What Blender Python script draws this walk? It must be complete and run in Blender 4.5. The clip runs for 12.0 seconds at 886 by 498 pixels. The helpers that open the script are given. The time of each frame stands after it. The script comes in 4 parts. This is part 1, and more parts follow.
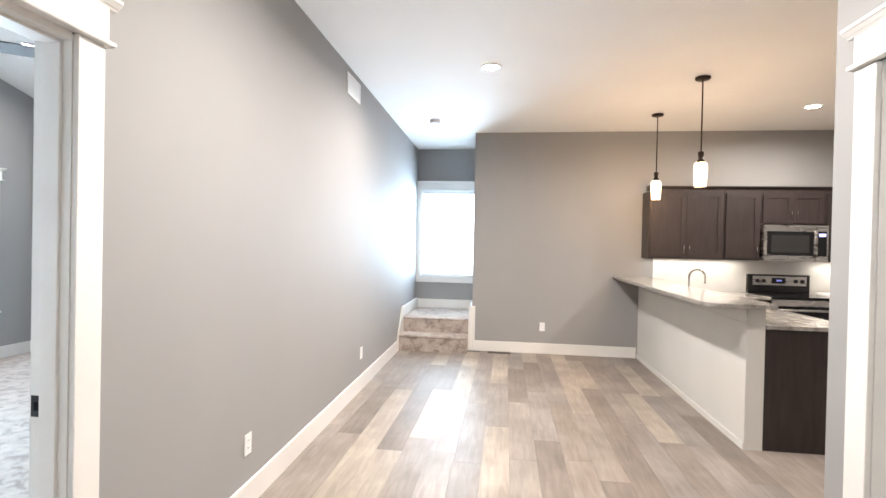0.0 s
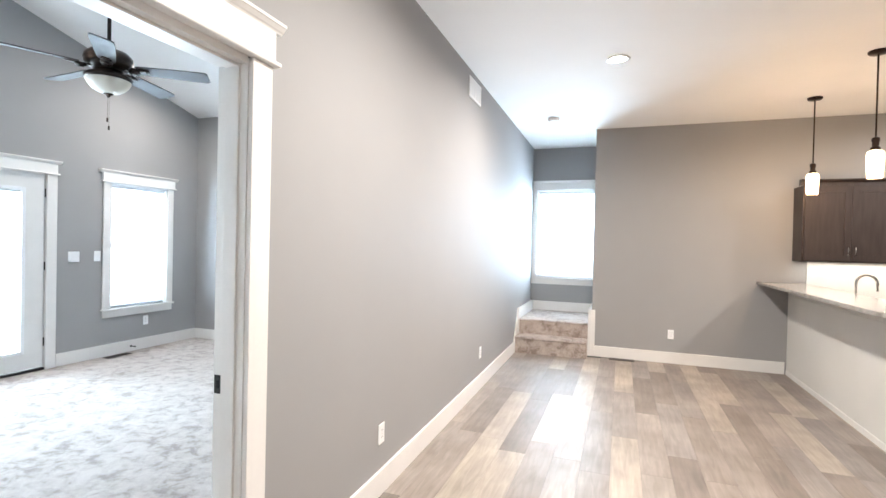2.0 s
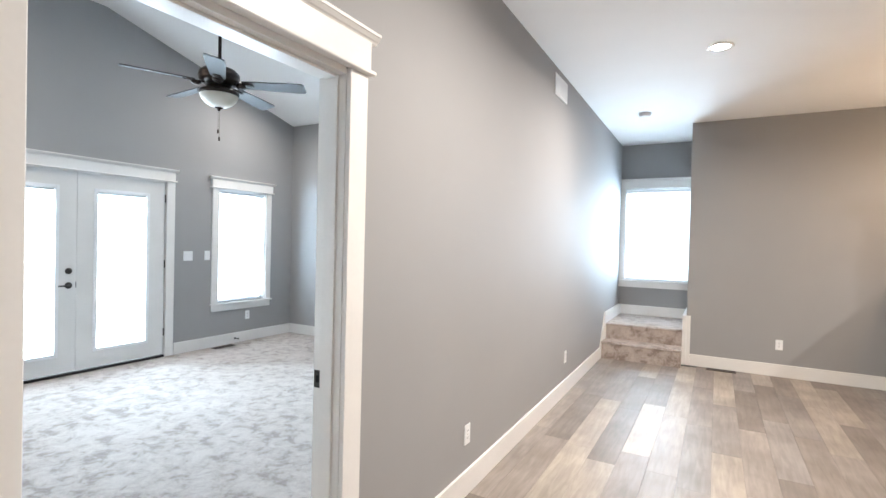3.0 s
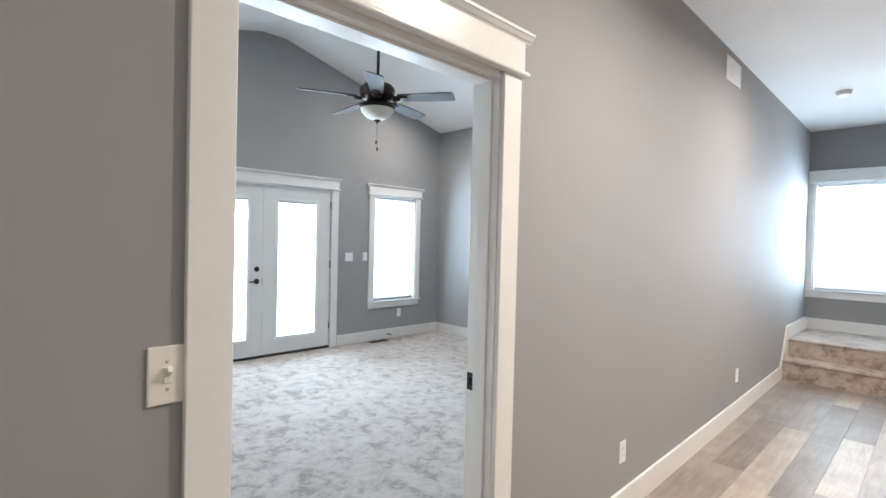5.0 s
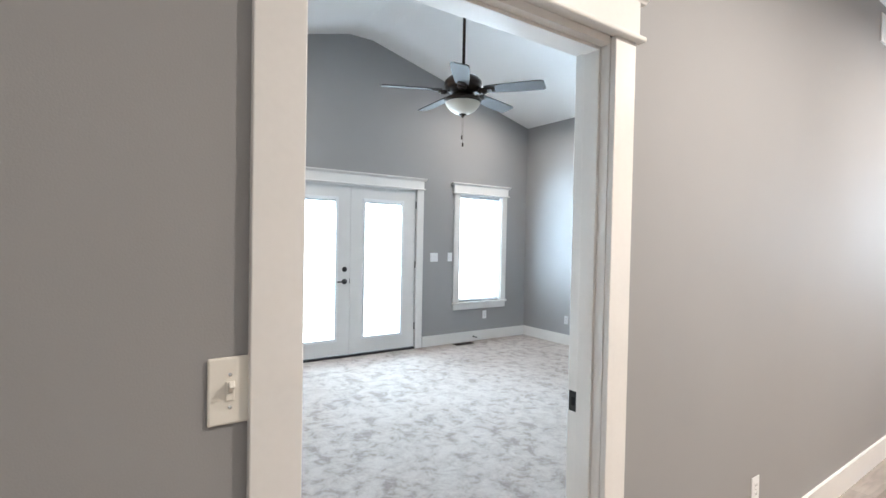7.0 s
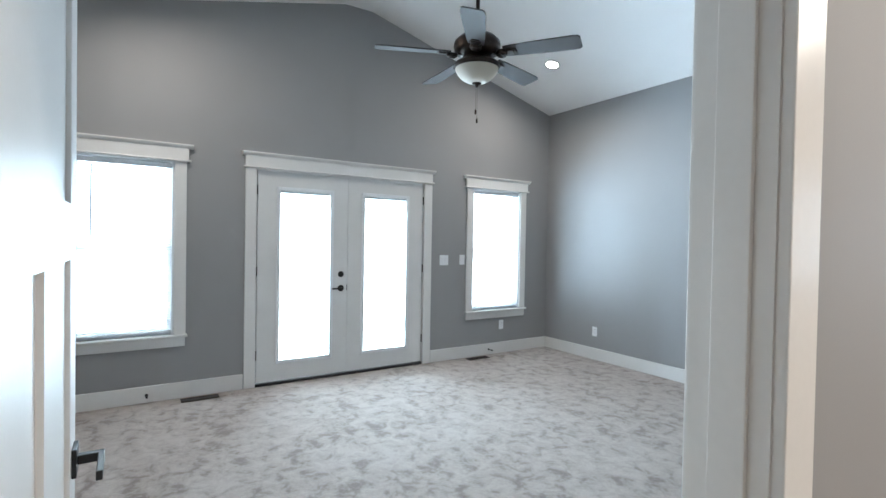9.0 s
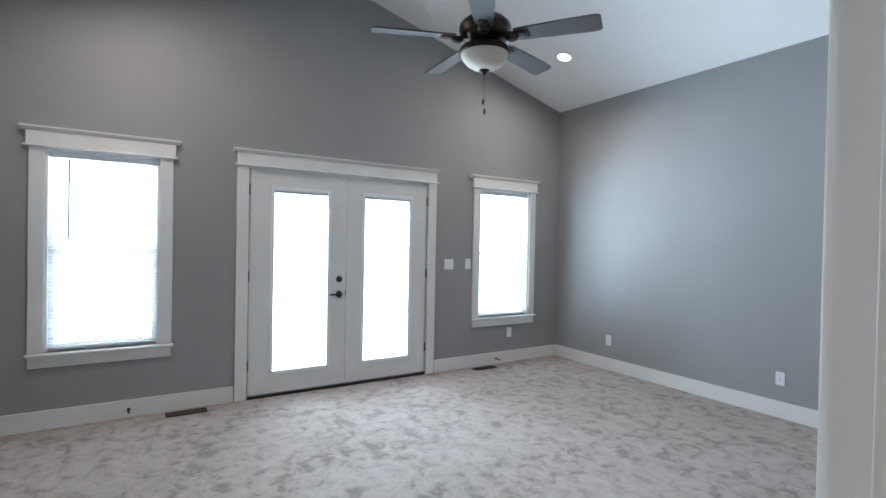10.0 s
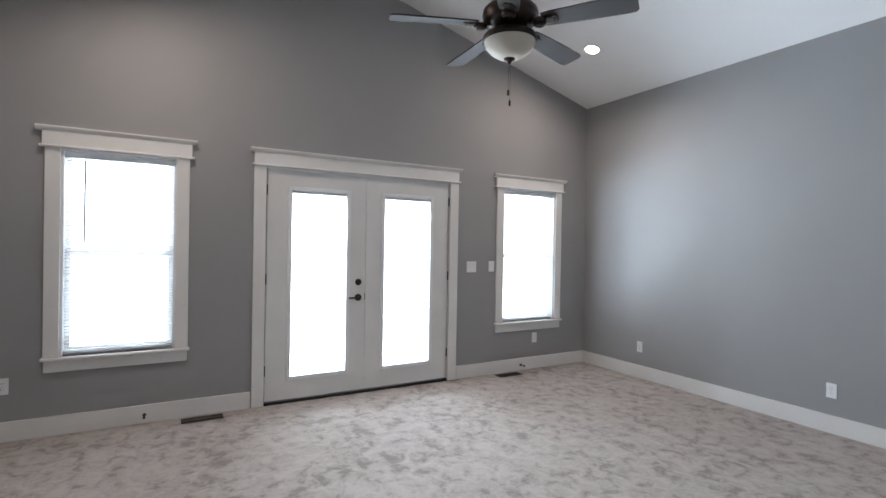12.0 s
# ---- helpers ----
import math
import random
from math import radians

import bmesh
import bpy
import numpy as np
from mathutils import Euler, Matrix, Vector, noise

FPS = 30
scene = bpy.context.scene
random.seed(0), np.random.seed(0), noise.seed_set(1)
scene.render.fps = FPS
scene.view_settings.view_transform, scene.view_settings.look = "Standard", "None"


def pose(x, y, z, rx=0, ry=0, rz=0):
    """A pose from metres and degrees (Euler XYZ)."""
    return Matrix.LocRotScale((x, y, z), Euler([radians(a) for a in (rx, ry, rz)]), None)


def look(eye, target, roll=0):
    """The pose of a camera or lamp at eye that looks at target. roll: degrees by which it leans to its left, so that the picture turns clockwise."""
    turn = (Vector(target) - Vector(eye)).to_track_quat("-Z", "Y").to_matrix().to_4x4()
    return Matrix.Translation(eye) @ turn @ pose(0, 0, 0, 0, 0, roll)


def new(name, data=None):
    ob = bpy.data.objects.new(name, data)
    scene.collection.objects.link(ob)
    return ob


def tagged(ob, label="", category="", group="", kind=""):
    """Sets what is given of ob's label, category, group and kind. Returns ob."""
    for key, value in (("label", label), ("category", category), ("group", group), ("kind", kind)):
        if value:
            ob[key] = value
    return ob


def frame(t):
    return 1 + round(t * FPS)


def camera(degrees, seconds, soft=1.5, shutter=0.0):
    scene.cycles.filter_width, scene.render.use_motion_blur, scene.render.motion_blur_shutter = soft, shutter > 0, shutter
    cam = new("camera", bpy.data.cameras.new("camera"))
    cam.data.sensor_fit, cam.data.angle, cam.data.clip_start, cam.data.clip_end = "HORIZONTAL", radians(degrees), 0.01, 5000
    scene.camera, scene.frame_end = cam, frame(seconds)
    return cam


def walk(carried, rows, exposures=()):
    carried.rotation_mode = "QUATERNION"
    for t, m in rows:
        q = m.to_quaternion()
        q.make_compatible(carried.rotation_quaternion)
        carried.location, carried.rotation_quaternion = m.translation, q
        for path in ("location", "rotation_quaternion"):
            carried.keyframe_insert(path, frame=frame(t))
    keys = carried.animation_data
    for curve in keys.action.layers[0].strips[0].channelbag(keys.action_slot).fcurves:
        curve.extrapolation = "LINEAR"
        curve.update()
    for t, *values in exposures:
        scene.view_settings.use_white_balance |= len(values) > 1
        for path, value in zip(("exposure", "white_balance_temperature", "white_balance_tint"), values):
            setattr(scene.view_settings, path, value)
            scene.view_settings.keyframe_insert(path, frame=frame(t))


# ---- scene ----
cam = camera(84.3, 12.0)
PATH = [
    (0, (0.088, 0.035, 1.436), (-0.166, 2.018, 1.417), 1.2),
    (0.5, (0.066, 0.034, 1.433), (-0.231, 2.011, 1.414), 1.3),
    (1, (0.04, 0.03, 1.435), (-0.369, 1.988, 1.414), 1.4),
    (1.5, (0.016, 0.023, 1.431), (-0.526, 1.948, 1.409), 1.3),
    (2, (-0.009, 0.013, 1.428), (-0.693, 1.892, 1.405), 1.3),
    (2.5, (-0.029, 0.005, 1.431), (-0.861, 1.823, 1.405), 1.4),
    (3, (-0.048, -0.001, 1.435), (-1.025, 1.744, 1.406), 1.4),
    (5, (-0.102, -0.006, 1.443), (-1.531, 1.393, 1.407), 1.4),
    (5.5, (-0.121, -0.004, 1.44), (-1.628, 1.311, 1.404), 1.3),
    (6, (-0.146, 0.01, 1.445), (-1.717, 1.247, 1.406), 1.2),
    (6.5, (-0.191, 0.049, 1.441), (-1.818, 1.211, 1.401), 1.2),
    (7, (-0.284, 0.113, 1.43), (-1.93, 1.248, 1.39), 1.1),
    (9, (-0.907, 0.574, 1.412), (-2.584, 1.664, 1.379), 1.0),
    (9.5, (-1.058, 0.685, 1.422), (-2.742, 1.763, 1.396), 1.0),
    (10, (-1.158, 0.753, 1.418), (-2.849, 1.822, 1.395), 1.1),
    (10.5, (-1.221, 0.806, 1.416), (-2.921, 1.859, 1.399), 1.1),
    (11, (-1.272, 0.827, 1.411), (-2.986, 1.856, 1.395), 1.1),
    (11.5, (-1.303, 0.841, 1.409), (-3.033, 1.845, 1.395), 1.1),
    (12, (-1.312, 0.848, 1.406), (-3.049, 1.839, 1.393), 1.0),
]
walk(cam, [(t, look(eye, target, roll)) for t, eye, target, roll in PATH],
     exposures=[(0.0, 0.6, 6640, 11), (2.0, 0.6, 6600, 11), (3.0, 0.34, 6620, 11), (5.0, 0.04, 6680, 11), (6.0, 0.1, 6700, 11), (7.0, 0.2, 6680, 11), (9.0, -0.31, 6550, 9), (9.5, -0.42, 6580, 11), (10.5, -0.68, 6900, 16), (12.0, -0.70, 7260, 19)])

# ---- light ----
world = bpy.data.worlds.new("world")
scene.world = world
world.use_nodes = True
sky = world.node_tree.nodes.new("ShaderNodeTexSky")
sky.sky_type, sky.sun_disc = "NISHITA", False
sky.sun_elevation, sky.sun_rotation = radians(50), radians(100)
world.node_tree.links.new(sky.outputs[0], world.node_tree.nodes["Background"].inputs[0])
world.node_tree.nodes["Background"].inputs[1].default_value = 0.12
sun = new("sun", bpy.data.lights.new("sun", "SUN"))
sun.data.energy, sun.data.angle, sun.data.color = 0.8, radians(12), (1, 0.96, 0.9)
sun.matrix_world = look((12, 2, 14), (0, 2, 0))

DAY = (0.58, 0.79, 1.0)
WARM = (1.0, 0.66, 0.40)


def area(name, m, sx, sy, watts, color, spread=180, shape="RECTANGLE"):
    ob = new(name, bpy.data.lights.new(name, "AREA"))
    ob.data.shape, ob.data.size, ob.data.size_y = shape, sx, sy
    ob.data.energy, ob.data.color, ob.data.spread = watts, color, radians(spread)
    ob.matrix_world = m
    return ob


# ---- plan, in metres ----
W, WB = -1.250, -1.378        # wall between living room and bedroom: its two faces
F = -5.722                    # bedroom's garden wall
R, L = 5.385, -0.30           # bedroom's side walls
B = 6.70                      # living room's end wall
ALC = 7.84                    # stair landing's end wall
PX = 1.285                    # wall opposite the bedroom door
CEIL = 2.96
EAST, SOUTH = 4.9, -1.6
J0, J1 = 0.441, 1.388         # bedroom doorway, between its jambs
RIDGE = 3.825

# daylight in the openings
area("daylight_window", pose(F - 0.19, 0.566, 1.31, 0, -90, 0), 1.5, 0.74, 95, DAY)
area("daylight_window", pose(F - 0.19, 4.509, 1.31, 0, -90, 0), 1.5, 0.76, 245, DAY)
area("daylight_door", pose(F - 0.12, 2.06, 1.05, 0, -90, 0), 1.7, 0.60, 92, DAY)
area("daylight_door", pose(F - 0.12, 2.96, 1.05, 0, -90, 0), 1.7, 0.60, 92, DAY)
area("daylight_landing", pose(-0.83, ALC + 0.18, 1.62, -90, 0, 0), 0.92, 1.38, 175, DAY)


# ---- materials ----
def material(name, rough=0.5, metal=0.0):
    m = bpy.data.materials.new(name)
    m.use_nodes = True
    b = m.node_tree.nodes["Principled BSDF"]
    b.inputs["Roughness"].default_value, b.inputs["Metallic"].default_value = rough, metal
    return m, m.node_tree, b


def surface(name, c0, c1, scale=4.0, rough=0.5, metal=0.0, bump=0.0, fine=200.0, rough_var=0.08, stretch=(1, 1, 1), detail=6.0):
    """Two tones mixed by noise at two sizes, with a fine relief."""
    m, tree, b = material(name, rough, metal)
    n, link = tree.nodes.new, tree.links.new
    tc, mp = n("ShaderNodeTexCoord"), n("ShaderNodeMapping")
    mp.inputs["Scale"].default_value = stretch
    link(tc.outputs["Object"], mp.inputs["Vector"])
    big, small = n("ShaderNodeTexNoise"), n("ShaderNodeTexNoise")
    big.inputs["Scale"].default_value, big.inputs["Detail"].default_value = scale, detail
    small.inputs["Scale"].default_value, small.inputs["Detail"].default_value = fine, 3
    link(mp.outputs[0], big.inputs["Vector"]), link(mp.outputs[0], small.inputs["Vector"])
    add = n("ShaderNodeMath")
    add.operation = "MULTIPLY_ADD"
    link(small.outputs[0], add.inputs[0])
    add.inputs[1].default_value = 0.35
    link(big.outputs[0], add.inputs[2])
    ramp = n("ShaderNodeValToRGB")
    ramp.color_ramp.elements[0].position, ramp.color_ramp.elements[1].position = 0.45, 0.95
    ramp.color_ramp.elements[0].color, ramp.color_ramp.elements[1].color = (*c0, 1), (*c1, 1)
    link(add.outputs[0], ramp.inputs[0]), link(ramp.outputs[0], b.inputs["Base Color"])
    rr = n("ShaderNodeMapRange")
    rr.inputs["To Min"].default_value, rr.inputs["To Max"].default_value = max(rough - rough_var, 0.02), rough + rough_var
    link(big.outputs[0], rr.inputs[0]), link(rr.outputs[0], b.inputs["Roughness"])
    if bump:
        bp = n("ShaderNodeBump")
        bp.inputs["Strength"].default_value, bp.inputs["Distance"].default_value = bump, 0.002
        link(small.outputs[0], bp.inputs["Height"]), link(bp.outputs[0], b.inputs["Normal"])
    return m


WALL = surface("wall_paint", (0.300, 0.297, 0.296), (0.325, 0.322, 0.320), 1.2, 0.72, bump=0.12, fine=260)
CEILING = surface("ceiling_paint", (0.86, 0.855, 0.845), (0.90, 0.895, 0.885), 1.5, 0.8, bump=0.25, fine=160)
TRIM = surface("trim_paint", (0.74, 0.725, 0.70), (0.80, 0.785, 0.76), 3, 0.32, bump=0.05, fine=60)
DOORPAINT = surface("door_paint", (0.70, 0.69, 0.67), (0.76, 0.75, 0.73), 3, 0.35, bump=0.05, fine=90)
PLASTIC = surface("white_plastic", (0.76, 0.73, 0.66), (0.80, 0.77, 0.70), 20, 0.3)
METALWHITE = surface("white_enamel", (0.78, 0.78, 0.78), (0.84, 0.84, 0.84), 8, 0.4)
BRONZE = surface("oil_rubbed_bronze", (0.018, 0.012, 0.010), (0.05, 0.034, 0.026), 14, 0.38, metal=0.85, fine=120)
BLACK = surface("black_metal", (0.012, 0.012, 0.013), (0.03, 0.029, 0.028), 12, 0.35, metal=0.4)
BLADE = surface("fan_blade_wood", (0.018, 0.014, 0.013), (0.038, 0.028, 0.025), 6, 0.62, stretch=(1, 14, 1), fine=60, bump=0.1)
CABINET = surface("stained_cabinet_wood", (0.021, 0.0145, 0.0138), (0.040, 0.029, 0.027), 5, 0.42, stretch=(6, 6, 0.7), fine=70, bump=0.1)
STEEL = surface("brushed_steel", (0.52, 0.51, 0.50), (0.62, 0.61, 0.60), 6, 0.28, metal=1.0, stretch=(0.5, 0.5, 4))
CHROME = surface("satin_nickel", (0.66, 0.65, 0.63), (0.72, 0.71, 0.69), 20, 0.16, metal=1.0)
DARKGLASS = surface("black_glass", (0.008, 0.008, 0.009), (0.014, 0.014, 0.015), 8, 0.08, rough_var=0.03)
GRANITE = surface("granite", (0.13, 0.12, 0.11), (0.50, 0.475, 0.445), 16, 0.14, fine=120, rough_var=0.04)
SPLASH = surface("backsplash_tile", (0.70, 0.69, 0.67), (0.78, 0.77, 0.75), 6, 0.22)
VINYL = surface("white_vinyl", (0.78, 0.79, 0.80), (0.84, 0.85, 0.86), 6, 0.3)
OUTSIDE = surface("pale_gravel_ground", (0.35, 0.34, 0.32), (0.55, 0.54, 0.52), 0.8, 0.9, fine=30, bump=0.4)
VENTBROWN = surface("brown_register_metal", (0.035, 0.022, 0.016), (0.06, 0.042, 0.03), 20, 0.45, metal=0.5)
WAND = surface("smoky_plastic", (0.10, 0.10, 0.11), (0.16, 0.16, 0.17), 30, 0.25)


def carpet_material():
    m, tree, b = material("plush_carpet", 0.95)
    n, link = tree.nodes.new, tree.links.new
    tc = n("ShaderNodeTexCoord")
    warp = n("ShaderNodeTexNoise")
    warp.inputs["Scale"].default_value, warp.inputs["Detail"].default_value, warp.inputs["Distortion"].default_value = 9.0, 10, 0.5
    warp.inputs["Roughness"].default_value = 0.62
    broad = n("ShaderNodeTexNoise")
    broad.inputs["Scale"].default_value, broad.inputs["Detail"].default_value = 2.2, 4
    pile = n("ShaderNodeTexNoise")
    pile.inputs["Scale"].default_value, pile.inputs["Detail"].default_value = 190, 4
    mid = n("ShaderNodeTexNoise")
    mid.inputs["Scale"].default_value, mid.inputs["Detail"].default_value = 34, 5
    for t in (warp, broad, pile, mid):
        link(tc.outputs["Object"], t.inputs["Vector"])
    ramp = n("ShaderNodeValToRGB")
    e = ramp.color_ramp.elements
    e[0].position, e[0].color = 0.36, (0.285, 0.228, 0.196, 1)
    e[1].position, e[1].color = 0.63, (0.55, 0.480, 0.438, 1)
    x = e.new(0.465)
    x.color = (0.445, 0.378, 0.338, 1)
    a = n("ShaderNodeMath")
    a.operation = "MULTIPLY_ADD"
    link(broad.outputs[0], a.inputs[0])
    a.inputs[1].default_value = 0.35
    link(warp.outputs[0], a.inputs[2])
    a2 = n("ShaderNodeMath")
    a2.operation = "MULTIPLY_ADD"
    link(mid.outputs[0], a2.inputs[0])
    a2.inputs[1].default_value = 0.25
    link(a.outputs[0], a2.inputs[2])
    a3 = n("ShaderNodeMath")
    a3.operation = "SUBTRACT"
    link(a2.outputs[0], a3.inputs[0])
    a3.inputs[1].default_value = 0.30
    link(a3.outputs[0], ramp.inputs[0])
    speck = n("ShaderNodeMixRGB")
    speck.blend_type = "MULTIPLY"
    speck.inputs[0].default_value = 0.45
    link(ramp.outputs[0], speck.inputs[1])
    pr = n("ShaderNodeMapRange")
    pr.inputs["From Min"].default_value, pr.inputs["From Max"].default_value = 0.3, 0.62
    pr.inputs["To Min"].default_value = 0.6
    link(pile.outputs[0], pr.inputs[0]), link(pr.outputs[0], speck.inputs[2])
    link(speck.outputs[0], b.inputs["Base Color"])
    b.inputs["Sheen Weight"].default_value, b.inputs["Sheen Roughness"].default_value = 0.25, 0.5
    bp = n("ShaderNodeBump")
    bp.inputs["Strength"].default_value, bp.inputs["Distance"].default_value = 0.7, 0.006
    link(pile.outputs[0], bp.inputs["Height"]), link(bp.outputs[0], b.inputs["Normal"])
    return m


CARPET = carpet_material()


def plank_material():
    m, tree, b = material("vinyl_plank", 0.33)
    b.inputs["Specular IOR Level"].default_value = 0.16
    n, link = tree.nodes.new, tree.links.new
    tc, info, mp = n("ShaderNodeTexCoord"), n("ShaderNodeObjectInfo"), n("ShaderNodeMapping")
    mp.inputs["Scale"].default_value = (16, 1.6, 1)
    shift = n("ShaderNodeVectorMath")
    shift.operation = "MULTIPLY_ADD"
    comb = n("ShaderNodeCombineXYZ")
    for k in range(3):
        link(info.outputs["Random"], comb.inputs[k])
    link(comb.outputs[0], shift.inputs[0])
    shift.inputs[1].default_value = (37, 53, 11)
    link(tc.outputs["Object"], shift.inputs[2])
    link(shift.outputs[0], mp.inputs["Vector"])
    grain = n("ShaderNodeTexNoise")
    grain.inputs["Scale"].default_value, grain.inputs["Detail"].default_value, grain.inputs["Distortion"].default_value = 2.2, 9, 0.7
    cloud = n("ShaderNodeTexNoise")
    cloud.inputs["Scale"].default_value, cloud.inputs["Detail"].default_value = 2.6, 3
    link(mp.outputs[0], grain.inputs["Vector"]), link(shift.outputs[0], cloud.inputs["Vector"])
    tone = n("ShaderNodeValToRGB")
    e = tone.color_ramp.elements
    e[0].position, e[0].color = 0.0, (0.212, 0.179, 0.159, 1)
    e[1].position, e[1].color = 1.0, (0.423, 0.364, 0.308, 1)
    for p, c in ((0.28, (0.316, 0.267, 0.235, 1)), (0.5, (0.267, 0.236, 0.219, 1)), (0.74, (0.380, 0.323, 0.277, 1))):
        x = e.new(p)
        x.color = c
    link(info.outputs["Random"], tone.inputs[0])
    g = n("ShaderNodeMapRange")
    g.inputs["From Min"].default_value, g.inputs["From Max"].default_value = 0.3, 0.7
    g.inputs["To Min"].default_value, g.inputs["To Max"].default_value = 0.80, 1.10
    link(grain.outputs[0], g.inputs[0])
    g2 = n("ShaderNodeMapRange")
    g2.inputs["From Min"].default_value, g2.inputs["From Max"].default_value = 0.3, 0.7
    g2.inputs["To Min"].default_value, g2.inputs["To Max"].default_value = 0.80, 1.15
    link(cloud.outputs[0], g2.inputs[0])
    mul = n("ShaderNodeMath")
    mul.operation = "MULTIPLY"
    link(g.outputs[0], mul.inputs[0]), link(g2.outputs[0], mul.inputs[1])
    mx = n("ShaderNodeMixRGB")
    mx.blend_type = "MULTIPLY"
    mx.inputs[0].default_value = 1
    link(tone.outputs[0], mx.inputs[1]), link(mul.outputs[0], mx.inputs[2])
    link(mx.outputs[0], b.inputs["Base Color"])
    bp = n("ShaderNodeBump")
    bp.inputs["Strength"].default_value, bp.inputs["Distance"].default_value = 0.15, 0.001
    link(grain.outputs[0], bp.inputs["Height"]), link(bp.outputs[0], b.inputs["Normal"])
    rr = n("ShaderNodeMapRange")
    rr.inputs["To Min"].default_value, rr.inputs["To Max"].default_value = 0.36, 0.50
    link(grain.outputs[0], rr.inputs[0]), link(rr.outputs[0], b.inputs["Roughness"])
    return m


PLANK = plank_material()


def glass_material():
    m, tree, b = material("window_glass", 0.0)
    n, link = tree.nodes.new, tree.links.new
    clear, gloss, mix, fr = n("ShaderNodeBsdfTransparent"), n("ShaderNodeBsdfGlossy"), n("ShaderNodeMixShader"), n("ShaderNodeFresnel")
    gloss.inputs["Roughness"].default_value = 0.02
    clear.inputs[0].default_value = (0.96, 0.98, 0.97, 1)
    link(fr.outputs[0], mix.inputs[0]), link(clear.outputs[0], mix.inputs[1]), link(gloss.outputs[0], mix.inputs[2])
    link(mix.outputs[0], tree.nodes["Material Output"].inputs[0])
    return m


GLASS = glass_material()


def translucent(name, color, share):
    m, tree, b = material(name, 0.5)
    n, link = tree.nodes.new, tree.links.new
    b.inputs["Base Color"].default_value = (*color, 1)
    t, mix, noise_ = n("ShaderNodeBsdfTranslucent"), n("ShaderNodeMixShader"), n("ShaderNodeTexNoise")
    t.inputs[0].default_value = (*color, 1)
    noise_.inputs["Scale"].default_value = 30
    mr = n("ShaderNodeMapRange")
    mr.inputs["To Min"].default_value, mr.inputs["To Max"].default_value = share - 0.06, share + 0.06
    link(noise_.outputs[0], mr.inputs[0]), link(mr.outputs[0], mix.inputs[0])
    link(b.outputs[0], mix.inputs[1]), link(t.outputs[0], mix.inputs[2])
    link(mix.outputs[0], tree.nodes["Material Output"].inputs[0])
    return m


SLAT = translucent("blind_slat", (0.94, 0.94, 0.94), 0.40)
BOWL = translucent("alabaster_glass", (0.80, 0.74, 0.64), 0.35)


def seeded_glass():
    """Lightly frosted glass through which the bulb shows."""
    m = translucent("frosted_glass", (0.90, 0.80, 0.66), 0.5)
    n, link = m.node_tree.nodes.new, m.node_tree.links.new
    out = m.node_tree.nodes["Material Output"]
    frost = out.inputs[0].links[0].from_socket
    clear, mix = n("ShaderNodeBsdfTransparent"), n("ShaderNodeMixShader")
    mix.inputs[0].default_value = 0.6
    link(frost, mix.inputs[1]), link(clear.outputs[0], mix.inputs[2]), link(mix.outputs[0], out.inputs[0])
    return m


SHADE = seeded_glass()


def emitter(name, color, strength):
    m, tree, b = material(name, 0.4)
    b.inputs["Base Color"].default_value = (0.8, 0.8, 0.8, 1)
    b.inputs["Emission Color"].default_value, b.inputs["Emission Strength"].default_value = (*color, 1), strength
    return m


DARKGLASS.node_tree.nodes["Principled BSDF"].inputs["Specular IOR Level"].default_value = 0.22
BULB = emitter("warm_bulb", (1, 0.78, 0.5), 60)
DISPLAY = emitter("blue_display", (0.04, 0.12, 1), 0.7)
HAZE = emitter("overcast_haze", (0.74, 0.87, 1.0), 7.0)
LENS = emitter("downlight_lens", (1, 0.93, 0.82), 60)


# ---- mesh helpers ----
def box(bm, x0, x1, y0, y1, z0, z1, bevel=0.0):
    """A box added to bm; bevel rounds its edges."""
    vs = [bm.verts.new((x, y, z)) for x in (x0, x1) for y in (y0, y1) for z in (z0, z1)]
    fs = [bm.faces.new([vs[i] for i in f]) for f in ((0, 1, 3, 2), (4, 6, 7, 5), (0, 4, 5, 1), (2, 3, 7, 6), (0, 2, 6, 4), (1, 5, 7, 3))]
    if bevel:
        es = list({e for f in fs for e in f.edges})
        bmesh.ops.bevel(bm, geom=es, offset=bevel, segments=2, affect="EDGES", profile=0.5)
    return bm


def boxes(*rows, bevel=0.0):
    bm = bmesh.new()
    for r in rows:
        box(bm, *r, bevel=bevel)
    return bm


def lathe(profile, steps=32, cap=True):
    """A turned shape from (radius, z) pairs round the z axis."""
    bm = bmesh.new()
    rings = [[bm.verts.new((r * math.cos(2 * math.pi * k / steps), r * math.sin(2 * math.pi * k / steps), z)) for k in range(steps)] for r, z in profile]
    for a, b in zip(rings, rings[1:]):
        for k in range(steps):
            bm.faces.new((a[k], a[(k + 1) % steps], b[(k + 1) % steps], b[k]))
    if cap:
        bm.faces.new(rings[0][::-1]), bm.faces.new(rings[-1])
    bmesh.ops.recalc_face_normals(bm, faces=bm.faces)
    for f in bm.faces:
        f.smooth = len(f.verts) == 4
    return bm


